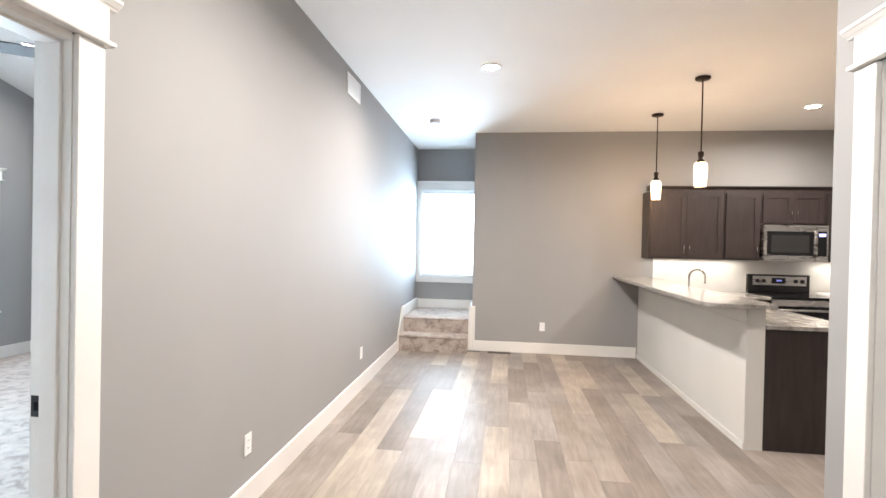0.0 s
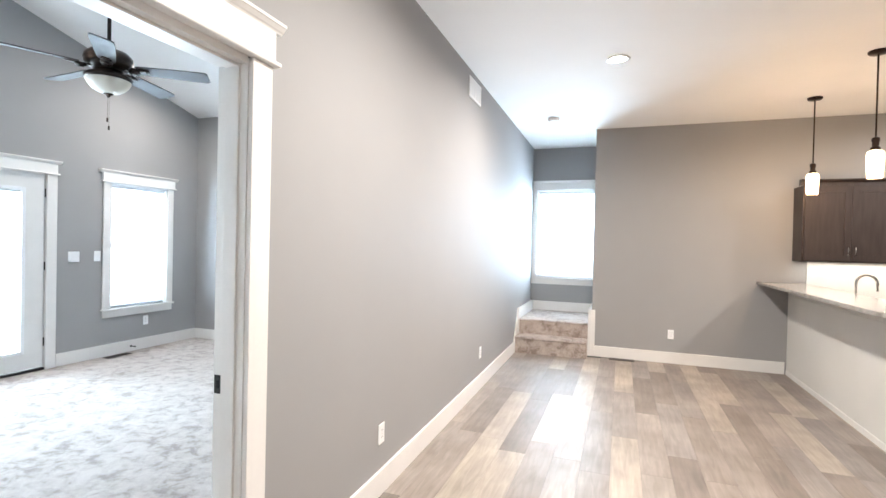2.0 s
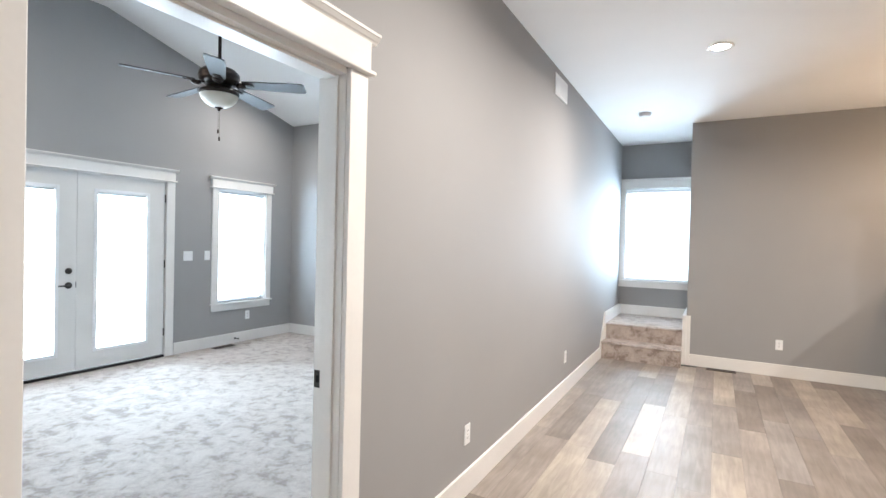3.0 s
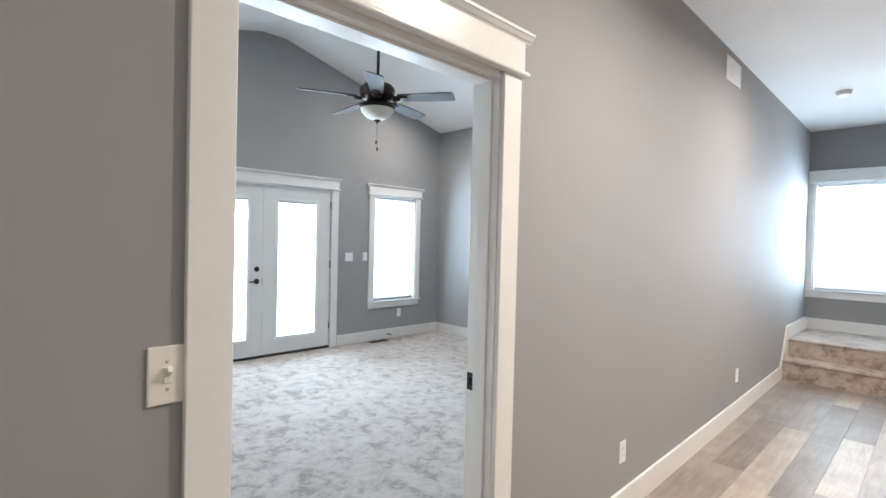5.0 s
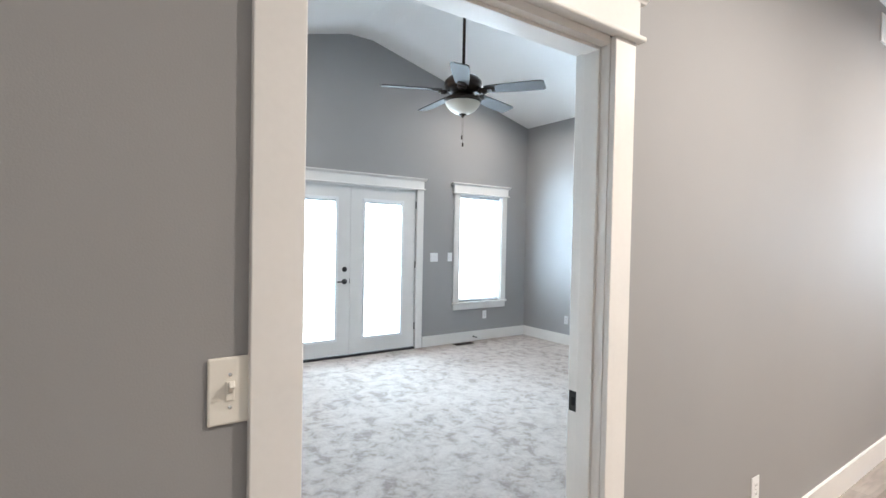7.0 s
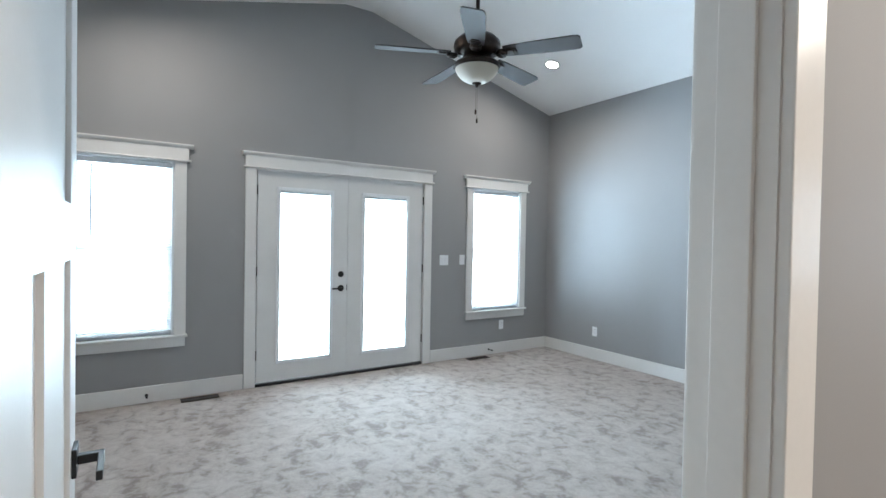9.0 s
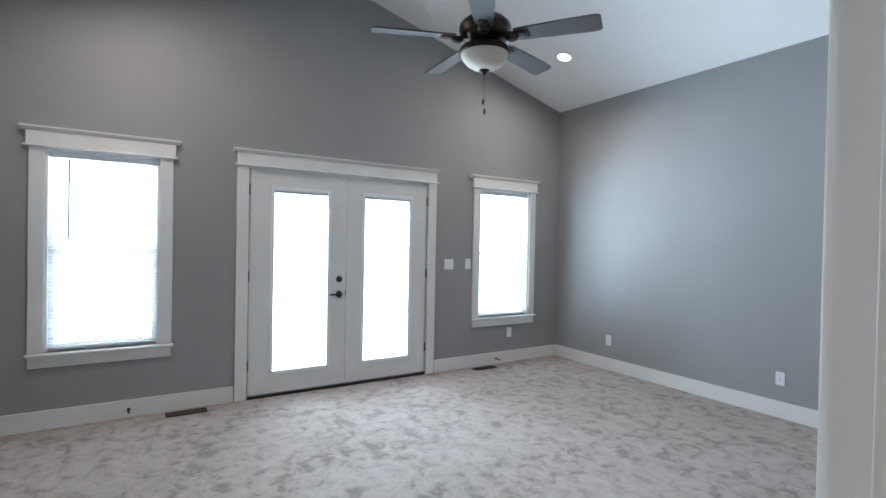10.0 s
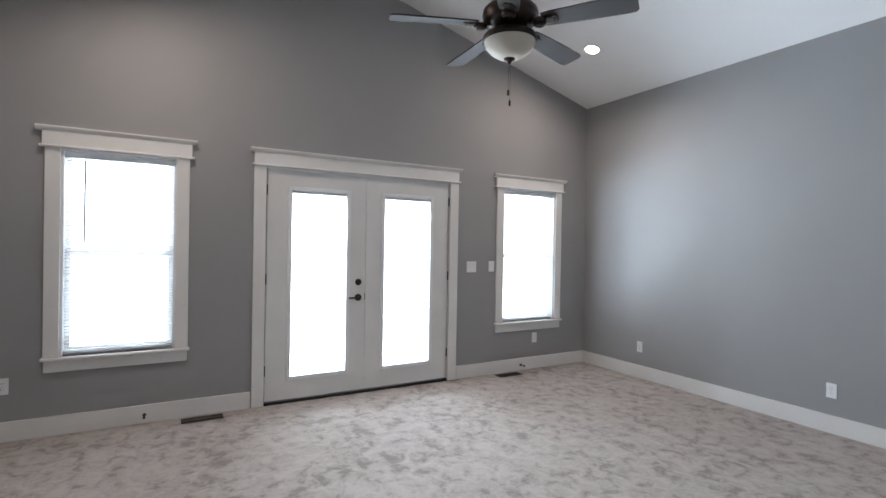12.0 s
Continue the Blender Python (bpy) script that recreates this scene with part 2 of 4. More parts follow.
def prism(points, axis, a, b):
    """A closed outline of (u, v) pairs drawn out along an axis from a to b."""
    bm = bmesh.new()
    place = {"x": lambda u, v, w: (w, u, v), "y": lambda u, v, w: (u, w, v), "z": lambda u, v, w: (u, v, w)}[axis]
    r0, r1 = [bm.verts.new(place(u, v, a)) for u, v in points], [bm.verts.new(place(u, v, b)) for u, v in points]
    n = len(points)
    for k in range(n):
        bm.faces.new((r0[k], r0[(k + 1) % n], r1[(k + 1) % n], r1[k]))
    bm.faces.new(r0[::-1]), bm.faces.new(r1)
    bmesh.ops.recalc_face_normals(bm, faces=bm.faces)
    return bm


def tube(points, radius, steps=10):
    """A round rod through the points."""
    bm = bmesh.new()
    pts, rings = [Vector(p) for p in points], []
    for i, p in enumerate(pts):
        d = (pts[min(i + 1, len(pts) - 1)] - pts[max(i - 1, 0)]).normalized()
        q = d.to_track_quat("Z", "Y")
        rings.append([bm.verts.new(p + q @ Vector((radius * math.cos(2 * math.pi * k / steps), radius * math.sin(2 * math.pi * k / steps), 0))) for k in range(steps)])
    for a, b in zip(rings, rings[1:]):
        for k in range(steps):
            f = bm.faces.new((a[k], a[(k + 1) % steps], b[(k + 1) % steps], b[k]))
            f.smooth = True
    bm.faces.new(rings[0][::-1]), bm.faces.new(rings[-1])
    bmesh.ops.recalc_face_normals(bm, faces=bm.faces)
    return bm


def moved(bm, m):
    bmesh.ops.transform(bm, matrix=m, verts=bm.verts)
    return bm


def mesh_of(name, bm, mat):
    me = bpy.data.meshes.new(name)
    bm.to_mesh(me)
    bm.free()
    me.materials.append(mat)
    return me


def part(name, bm, mat, parent, label=""):
    ob = new(name, mesh_of(name, bm, mat))
    ob.parent = parent
    return tagged(ob, label)


def solid(name, bm, mat, label, category, kind="", group=""):
    return tagged(new(name, mesh_of(name, bm, mat)), label, category, group, kind)


def empty(name, m, label, category, kind="", group=""):
    ob = new(name)
    ob.empty_display_size = 0.1
    ob.matrix_world = m
    return tagged(ob, label, category, group, kind)


def facing_x(x, y, z=0):
    """A pose on a wall that looks along +x: local x runs along -y, local y out of the wall."""
    return pose(x, y, z, 0, 0, -90)


def facing_mx(x, y, z=0):
    return pose(x, y, z, 0, 0, 90)


def facing_my(x, y, z=0):
    return pose(x, y, z, 0, 0, 180)


# ---- setting ----
def wall_along_y(name, x0, x1, y0, y1, z1, openings, label):
    bm, y = bmesh.new(), y0
    for a, b, lo, hi in openings:
        box(bm, x0, x1, y, a, 0, z1)
        if lo > 0:
            box(bm, x0, x1, a, b, 0, lo)
        box(bm, x0, x1, a, b, hi, z1)
        y = b
    box(bm, x0, x1, y, y1, 0, z1)
    return solid(name, bm, WALL, label, "wall", "structure")


def wall_along_x(name, y0, y1, x0, x1, z1, openings, label):
    bm, x = bmesh.new(), x0
    for a, b, lo, hi in openings:
        box(bm, x, a, y0, y1, 0, z1)
        if lo > 0:
            box(bm, a, b, y0, y1, 0, lo)
        box(bm, a, b, y0, y1, hi, z1)
        x = b
    box(bm, x, x1, y0, y1, 0, z1)
    return solid(name, bm, WALL, label, "wall", "structure")


HEAD = 2.06                    # top of every opening
WZ0 = 0.56                     # bedroom window's stool
win_y = ((0.203, 0.930), (4.128, 4.890))
wall_along_y("wall_west", F - 0.15, F, L - 0.12, R + 0.12, 4.1,
             [(win_y[0][0], win_y[0][1], WZ0, HEAD), (1.585, 3.455, 0, HEAD + 0.01), (win_y[1][0], win_y[1][1], WZ0, HEAD)],
             "grey painted gable wall with two windows and a double door")


def wx(y):
    """The living room's long wall is a little out of square beyond the doorway."""
    return W - max(y - 1.6, 0) * 0.0155


def middle_wall():
    bm = boxes((WB, W, SOUTH, J0 - 0.02, 0, 4.1), (WB, W, J0 - 0.02, J1 + 0.02, HEAD + 0.02, 4.1), (WB, W, J1 + 0.02, 1.6, 0, 4.1))
    far = prism([(W, 1.6), (wx(ALC + 0.15), ALC + 0.15), (wx(ALC + 0.15) - 0.1, ALC + 0.15), (WB, R + 0.12), (WB, 1.6)], "z", 0, 4.1)
    me = bpy.data.meshes.new("far_end")
    far.to_mesh(me)
    far.free()
    bm.from_mesh(me)
    bpy.data.meshes.remove(me)
    return solid("wall_middle", bm, WALL, "smooth grey painted wall with a cased doorway", "wall", "structure")


middle_wall()
wall_along_x("wall_north", R, R + 0.12, F, WB, 4.1, [(-2.44, -1.64, 0, HEAD)], "grey painted bedroom side wall")
wall_along_x("wall_south", L - 0.12, L, F, WB, 4.1, [], "grey painted bedroom side wall")
wall_along_x("wall_end", B, B + 0.12, -0.35, EAST, CEIL, [], "grey painted end wall of the living room")
wall_along_y("wall_stair_side", -0.35, -0.23, B + 0.12, ALC, CEIL, [], "grey painted wall beside the landing")
wall_along_x("wall_landing", ALC, ALC + 0.15, wx(ALC), -0.23, CEIL, [(-1.280, -0.385, 0.93, 2.30)], "grey painted landing wall with a window")
wall_along_y("wall_east", EAST, EAST + 0.12, 2.14, B + 0.12, CEIL, [], "grey painted kitchen wall")
wall_along_y("wall_opposite", PX, PX + 0.12, SOUTH, 2.02, CEIL, [(0.905, 1.805, 0, HEAD)], "grey painted wall with a cased door")
wall_along_x("wall_kitchen_return", 2.02 - 0.0, 2.14, PX + 0.12, EAST + 0.12, CEIL, [], "grey painted kitchen return wall")
wall_along_x("wall_behind", SOUTH - 0.12, SOUTH, WB, PX + 0.12, CEIL, [], "grey painted wall")

solid("ceiling_living", prism([(W - 0.002, SOUTH - 0.12), (W - 0.002, 1.6), (wx(ALC) - 0.002, ALC), (wx(ALC), ALC + 0.15), (EAST + 0.12, ALC + 0.15), (EAST + 0.12, SOUTH - 0.12)], "z", CEIL, CEIL + 0.12), CEILING, "flat white textured living room ceiling", "ceiling", "structure")
SL = (RIDGE - 3.13) / (R - 2.765)
solid("ceiling_bedroom", prism([(L, 3.13), (2.465, RIDGE), (2.765, RIDGE), (R, 3.13), (R, 3.25), (2.765, RIDGE + 0.12), (2.465, RIDGE + 0.12), (L, 3.25)], "x", F, WB),
      CEILING, "white vaulted bedroom ceiling with a flat ridge", "ceiling", "structure")
solid("ground", boxes((-400, 400, -400, 400, -0.5, -0.30)), OUTSIDE, "pale ground outside the house", "ground", "structure")


def carpet_sheet(x0, x1, y0, y1, step):
    nx, ny = int((x1 - x0) / step), int((y1 - y0) / step)
    verts, faces = [], []
    for i in range(nx + 1):
        for j in range(ny + 1):
            x, y = x0 + (x1 - x0) * i / nx, y0 + (y1 - y0) * j / ny
            verts.append((x, y, 0.004 * noise.noise((x * 7, y * 7, 0)) + 0.003 * noise.noise((x * 21, y * 21, 3)) - 0.002))
    for i in range(nx):
        for j in range(ny):
            a = i * (ny + 1) + j
            faces.append((a, a + ny + 1, a + ny + 2, a + 1))
    me = bpy.data.meshes.new("carpet")
    me.from_pydata(verts, [], faces)
    me.materials.append(CARPET)
    me.polygons.foreach_set("use_smooth", [True] * len(faces))
    return me


tagged(new("floor_bedroom", carpet_sheet(F, WB + 0.04, L, R, 0.03)), "mottled pale greige plush carpet with footprints", "carpet", "", "structure")
solid("floor_slab", boxes((F - 0.15, EAST + 0.12, SOUTH - 0.12, ALC + 0.15, -0.30, -0.012)), surface("concrete", (0.2, 0.19, 0.18), (0.3, 0.29, 0.28), 3, 0.8), "concrete floor slab under the floors", "floor", "structure")

# baseboards: board with a rounded top edge
BH, BT = 0.14, 0.016


def base_y(x, side, y0, y1, z=0.0):
    x0, x1 = sorted((x, x + side * BT))
    solid("baseboard", boxes((x0, x1, y0, y1, z, z + BH), bevel=0.003), TRIM, "white painted baseboard along the wall", "baseboard", "structure")


def base_x(y, side, x0, x1, z=0.0):
    y0, y1 = sorted((y, y + side * BT))
    solid("baseboard", boxes((x0, x1, y0, y1, z, z + BH), bevel=0.003), TRIM, "white painted baseboard along the wall", "baseboard", "structure")


base_y(F, 1, L, 1.498), base_y(F, 1, 3.542, R)
base_x(R, -1, F + BT, -2.545), base_x(R, -1, -1.535, WB), base_x(L, 1, F + BT, WB)
base_y(WB, -1, L + BT, J0 - 0.11), base_y(WB, -1, J1 + 0.11, R - BT)
base_y(W, 1, SOUTH, J0 - 0.107)
solid("baseboard", prism([(W, J1 + 0.107), (W, 1.6), (wx(6.42), 6.42), (wx(6.42) + BT, 6.42), (W + BT, 1.6), (W + BT, J1 + 0.107)], "z", 0, BH), TRIM, "white painted baseboard along the wall", "baseboard", "structure")
base_x(B, -1, -0.305, 1.80), base_y(PX, -1, SOUTH, 0.80), base_y(PX, -1, 1.91, 2.02)


solid("backdrop", boxes((F - 1.6, F - 1.5, -4, 10, -0.30, 6.0)), HAZE, "bright white overcast haze outside the garden wall", "backdrop", "structure")
solid("backdrop", boxes((-3.0, 1.5, ALC + 1.5, ALC + 1.6, -0.30, 6.0)), HAZE, "bright white overcast haze outside the landing window", "backdrop", "structure")

# ---- trim round openings ----
def header(thing, w, z, proud=0.0, over=0.0, high=0.148):
    """Craftsman head: bead, flat board and stepped crown over an opening, w wide over the casings."""
    h = w / 2
    part("bead", boxes((-h - 0.018 - over, h + 0.018 + over, 0, 0.038 + proud, z, z + 0.016), bevel=0.005), TRIM, thing)
    part("head_board", boxes((-h - over, h + over, 0, 0.024 + proud, z + 0.016, z + high - 0.035), bevel=0.002), TRIM, thing)
    prof = [(0, z + high - 0.035), (0.026, z + high - 0.035), (0.030, z + high - 0.029), (0.036, z + high - 0.025), (0.046, z + high - 0.013), (0.050, z + high - 0.011), (0.050, z + high), (0, z + high)]
    part("crown", prism(prof, "x", -h - 0.030 - over * 1.4, h + 0.030 + over * 1.4), TRIM, thing)


def casing(thing, w, z0, z1, cw=0.098):
    for a in (-w / 2 - cw, w / 2):
        part("casing", boxes((a, a + cw, 0, 0.020, z0, z1), bevel=0.003), TRIM, thing)


def window(name, m, w, z0, z1, label, depth=0.15):
    """A double-hung window in its trim; the origin is on the wall's face under the middle."""
    t = empty(name, m, label, "window", "structure")
    casing(t, w, z0, z1, 0.092)
    header(t, w + 0.184, z1, 0.004, 0.015)
    part("sill", boxes((-w / 2 - 0.105, w / 2 + 0.105, -0.05, 0.045, z0 - 0.022, z0), bevel=0.006), TRIM, t)
    part("apron", boxes((-w / 2 - 0.088, w / 2 + 0.088, 0, 0.018, z0 - 0.105, z0 - 0.022), bevel=0.003), TRIM, t)
    f = bmesh.new()
    d0, d1 = -depth, -0.002
    for r in ((-w / 2, -w / 2 + 0.016, d0, d1, z0, z1 - 0.016), (w / 2 - 0.016, w / 2, d0, d1, z0, z1 - 0.016), (-w / 2, w / 2, d0, d1, z1 - 0.016, z1), (-w / 2 + 0.016, w / 2 - 0.016, d0, -0.052, z0, z0 + 0.016)):
        box(f, *r)
    part("window_frame", f, VINYL, t)
    mid = (z0 + z1) / 2
    for lo, hi, y in ((z0 + 0.016, mid + 0.02, -0.105), (mid - 0.02, z1 - 0.016, -0.135)):
        a, b = -w / 2 + 0.016, w / 2 - 0.016
        s = part("sash", boxes((a, a + 0.036, y, y + 0.028, lo, hi), (b - 0.036, b, y, y + 0.028, lo, hi), (a + 0.036, b - 0.036, y, y + 0.028, lo, lo + 0.036), (a + 0.036, b - 0.036, y, y + 0.028, hi - 0.036, hi)), VINYL, t)
        g = part("pane", boxes((a + 0.034, b - 0.034, y + 0.011, y + 0.015, lo + 0.034, hi - 0.034)), GLASS, s)
        g.visible_shadow = False
    return t


def blind(m, w, z0, z1, label, tilt=0.006):
    t = empty("window_blind", m, label, "blind")
    part("head_rail", boxes((-w / 2 + 0.004, w / 2 - 0.004, -0.062, -0.022, z1 - 0.046, z1 - 0.004), bevel=0.002), VINYL, t)
    bm, z = bmesh.new(), z0 + 0.038
    while z < z1 - 0.06:
        y0, y1 = -0.055, -0.030
        vs = [bm.verts.new(p) for p in ((-w / 2 + 0.001, y0, z - tilt), (w / 2 - 0.001, y0, z - tilt), (w / 2 - 0.001, (y0 + y1) / 2, z + 0.001), (-w / 2 + 0.001, (y0 + y1) / 2, z + 0.001),
                                        (w / 2 - 0.001, y1, z + tilt), (-w / 2 + 0.001, y1, z + tilt))]
        bm.faces.new(vs[:4]), bm.faces.new((vs[3], vs[2], vs[4], vs[5]))
        z += 0.0215
    tagged(part("slats", bm, SLAT, t), kind="stuff")
    part("bottom_rail", boxes((-w / 2 + 0.008, w / 2 - 0.008, -0.056, -0.030, z0 + 0.018, z0 + 0.030), bevel=0.002), SLAT, t)
    part("wand", tube([(w / 2 - 0.13, -0.018, z1 - 0.05), (w / 2 - 0.128, -0.016, z1 - 0.66)], 0.005, 6), WAND, t, "smoky plastic tilt wand")
    for x in (-w / 2 + 0.12, w / 2 - 0.12):
        part("ladder_cord", boxes((x - 0.001, x + 0.001, -0.029, -0.027, z0 + 0.03, z1 - 0.04)), VINYL, t)
    return t


for (a, b), n in zip(win_y, (1, 2)):
    at = facing_x(F, (a + b) / 2)
    window(f"window_{n}", at, b - a, WZ0, HEAD, "white trimmed double-hung window, bright daylight behind")
    blind(at, b - a - 0.020, WZ0, HEAD - 0.016, "white mini blind lowered in the bedroom window")
window("window_3", facing_my(-0.8325, ALC), 0.895, 0.93, 2.30, "white trimmed landing window, bright daylight behind")
blind(facing_my(-0.8325, ALC), 0.861, 0.93, 2.284, "white mini blind lowered in the landing window", 0.003)


# ---- double door to the garden ----
def round_knob(bm, x, z, y, r):
    return moved(lathe([(r, 0), (r, 0.006), (r * 0.9, 0.010), (r * 0.55, 0.011), (r * 0.5, 0.018), (r * 0.28, 0.020)], 24), pose(x, y, z, -90, 0, 0))


def garden_doors():
    y0, y1 = 1.61, 3.43
    t = empty("door_2", facing_x(F, (y0 + y1) / 2), "white double garden door with full glass lites, closed", "door", "structure")
    w = y1 - y0
    casing(t, w + 0.008, 0, HEAD + 0.003, 0.100)
    header(t, w + 0.208, HEAD + 0.004)
    part("door_frame", boxes((-w / 2 - 0.024, -w / 2 - 0.003, -0.15, -0.001, 0, HEAD - 0.005), (w / 2 + 0.003, w / 2 + 0.024, -0.15, -0.001, 0, HEAD - 0.005), (-w / 2 - 0.024, w / 2 + 0.024, -0.15, -0.001, HEAD - 0.005, HEAD + 0.009)), TRIM, t)
    for a, b in ((-w / 2 - 0.002, -w / 2 + 0.005), (w / 2 - 0.005, w / 2 + 0.002)):
        part("weatherstrip", boxes((a, b, -0.048, -0.022, 0.03, HEAD - 0.006)), BLACK, t, "dark rubber seal in the door gap")
    part("threshold", boxes((-w / 2 - 0.002, w / 2 + 0.002, -0.15, 0.012, -0.004, 0.026), bevel=0.004), BLACK, t, "black door threshold")
    for k, (a, b) in enumerate(((-w / 2 + 0.006, -0.002), (0.002, w / 2 - 0.006))):
        lo, hi, yb, yf = 0.032, HEAD - 0.008, -0.050, -0.006
        c = (a + b) / 2 + (0.012 if k else -0.012) * -1
        g0, g1, gz0, gz1 = c - 0.285, c + 0.285, 0.195, 1.905
        leaf = part("leaf", boxes((a, g0, yb, yf, lo, hi), (g1, b, yb, yf, lo, hi), (g0, g1, yb, yf, lo, gz0), (g0, g1, yb, yf, gz1, hi)), DOORPAINT, t)
        fr = bmesh.new()
        for r in ((g0, g0 + 0.034, yb, yf + 0.012, gz0, gz1), (g1 - 0.034, g1, yb, yf + 0.012, gz0, gz1), (g0 + 0.034, g1 - 0.034, yb, yf + 0.012, gz0, gz0 + 0.034), (g0 + 0.034, g1 - 0.034, yb, yf + 0.012, gz1 - 0.034, gz1)):
            box(fr, *r, bevel=0.004)
        part("glass_frame", fr, VINYL, leaf)
        p = part("pane", boxes((g0 + 0.03, g1 - 0.03, -0.020, -0.016, gz0 + 0.03, gz1 - 0.03)), GLASS, leaf)
        p.visible_shadow = False
        bm, z = bmesh.new(), gz1 - 0.15
        while z < gz1 - 0.058:
            vs = [bm.verts.new(q) for q in ((g0 + 0.036, -0.036, z - 0.002), (g1 - 0.036, -0.036, z - 0.002), (g1 - 0.036, -0.024, z + 0.002), (g0 + 0.036, -0.024, z + 0.002))]
            bm.faces.new(vs)
            z += 0.0045
        tagged(part("blind_slats", bm, SLAT, leaf, "white slats drawn up between the panes"), kind="stuff")
        part("blind_rail", boxes((g0 + 0.034, g1 - 0.034, -0.038, -0.022, gz1 - 0.056, gz1 - 0.034)), VINYL, leaf)
        side = g0 + 0.02
        part("blind_slider", boxes((side - 0.008, side + 0.008, yf + 0.011, yf + 0.022, gz1 - 0.26, gz1 - 0.17), bevel=0.003), VINYL, leaf)
        edge = a if k == 0 else b
        for z in (0.25, 1.05, 1.82):
            part("hinge", moved(lathe([(0.006, 0), (0.006, 0.09)], 10), pose(edge - (0.003 if k == 0 else -0.003), -0.002, z)), BRONZE, leaf, "dark door hinge")
        if k == 1:
            x = a + 0.068
            part("deadbolt", round_knob(None, x, 1.05, yf, 0.031), BLACK, leaf, "black deadbolt rose")
            part("rose", round_knob(None, x, 0.905, yf, 0.033), BLACK, leaf, "black lever rose")
            part("lever", boxes((x - 0.008, x + 0.105, yf + 0.040, yf + 0.052, 0.897, 0.913), (x - 0.008, x + 0.008, yf + 0.015, yf + 0.045, 0.897, 0.913), bevel=0.003), BLACK, leaf, "black door lever")
            part("latch_plate", boxes((a - 0.001, a + 0.004, yf - 0.03, yf + 0.004, 0.88, 0.94)), BLACK, leaf)
    return t


garden_doors()


# ---- bedroom doorway and its open door ----
def doorway():
    t = empty("door_1", facing_x(W, (J0 + J1) / 2), "white cased doorway between living room and bedroom", "doorway", "structure")
    w, th = J1 - J0, W - WB
    casing(t, w + 0.010, 0, HEAD + 0.003, 0.101)
    header(t, w + 0.212, HEAD + 0.004, 0.004, 0.006, 0.160)
    part("jamb", boxes((-w / 2 - 0.019, -w / 2, -th - 0.001, 0.001, 0, HEAD)), TRIM, t)
    part("jamb", boxes((w / 2, w / 2 + 0.019, -th - 0.001, 0.001, 0, HEAD)), TRIM, t)
    part("head_jamb", boxes((-w / 2, w / 2, -th - 0.001, 0.001, HEAD - 0.019, HEAD + 0.018)), TRIM, t)
    st = bmesh.new()
    s0, s1 = -0.088, -0.030
    for r in ((-w / 2, -w / 2 + 0.011, s0, s1, 0, HEAD - 0.019), (w / 2 - 0.011, w / 2, s0, s1, 0, HEAD - 0.019), (-w / 2 + 0.011, w / 2 - 0.011, s0, s1, HEAD - 0.030, HEAD - 0.019)):
        box(st, *r, bevel=0.002)
    part("door_stop", st, TRIM, t)
    part("strike_plate", boxes((-w / 2 - 0.001, -w / 2 + 0.002, -th + 0.003, -th + 0.042, 0.870, 0.937), bevel=0.0008), BLACK, t, "black strike plate")
    part("strike_hole", boxes((-w / 2 + 0.0012, -w / 2 + 0.0028, -th + 0.014, -th + 0.028, 0.890, 0.917)), DARKGLASS, t)
    bk = bmesh.new()
    for a in (-w / 2 - 0.114, w / 2 + 0.008):
        box(bk, a, a + 0.100, -th - 0.016, -th, 0, HEAD, bevel=0.003)
    part("bedroom_casing", bk, TRIM, t)
    h = w / 2 + 0.106
    part("bedroom_head", boxes((-h - 0.018, h + 0.018, -th - 0.038, -th, HEAD + 0.004, HEAD + 0.020), (-h, h, -th - 0.024, -th, HEAD + 0.020, HEAD + 0.139), (-h - 0.03, h + 0.03, -th - 0.05, -th, HEAD + 0.139, HEAD + 0.176), bevel=0.003), TRIM, t)
    for z in (0.25, 1.05, 1.83):
        part("hinge", boxes((w / 2 - 0.002, w / 2 + 0.001, -th + 0.002, -th + 0.032, z - 0.045, z + 0.045)), BLACK, t, "black hinge leaf")
    return t


doorway()


def panel_door(name, m, w, label, lever_x=None):
    """A shaker door leaf: local x from the hinge to the free edge, y its thickness."""
    t = empty(name, m, label, "door", "structure")
    h, th, st = 2.03, 0.035, 0.115
    rails = ((0.012, 0.22), (1.36, 1.475), (h - 0.115, h))
    slab = bmesh.new()
    box(slab, 0, st, 0, th, 0.012, h, bevel=0.002), box(slab, w - st, w, 0, th, 0.012, h, bevel=0.002)
    for a, b in rails:
        box(slab, st, w - st, 0, th, a, b)
    box(slab, w / 2 - 0.05, w / 2 + 0.05, 0, th, 0.22, 1.36)
    part("slab", slab, DOORPAINT, t)
    for x0, x1, z0, z1 in ((st, w - st, 1.475, h - 0.115), (st, w / 2 - 0.05, 0.22, 1.36), (w / 2 + 0.05, w - st, 0.22, 1.36)):
        part("panel", boxes((x0, x1, 0.010, th - 0.010, z0, z1)), DOORPAINT, t)
    if lever_x:
        for s, y in ((1, th), (-1, 0)):
            part("rose", boxes((lever_x - 0.031, lever_x + 0.031, *sorted((y, y + s * 0.009)), 0.89, 0.952), bevel=0.002), BLACK, t, "black square rose")
            part("lever", boxes((lever_x - 0.010, lever_x + 0.010, *sorted((y + s * 0.009, y + s * 0.058)), 0.911, 0.931), (lever_x - 0.115, lever_x + 0.010, *sorted((y + s * 0.046, y + s * 0.058)), 0.911, 0.931), bevel=0.002), BLACK, t, "black door lever")
    return t


panel_door("door_3", pose(WB - 0.012, 0.478, 0.0, 0, 0, 179.8), 0.90, "white panelled bedroom door standing open on black lever", 0.84)


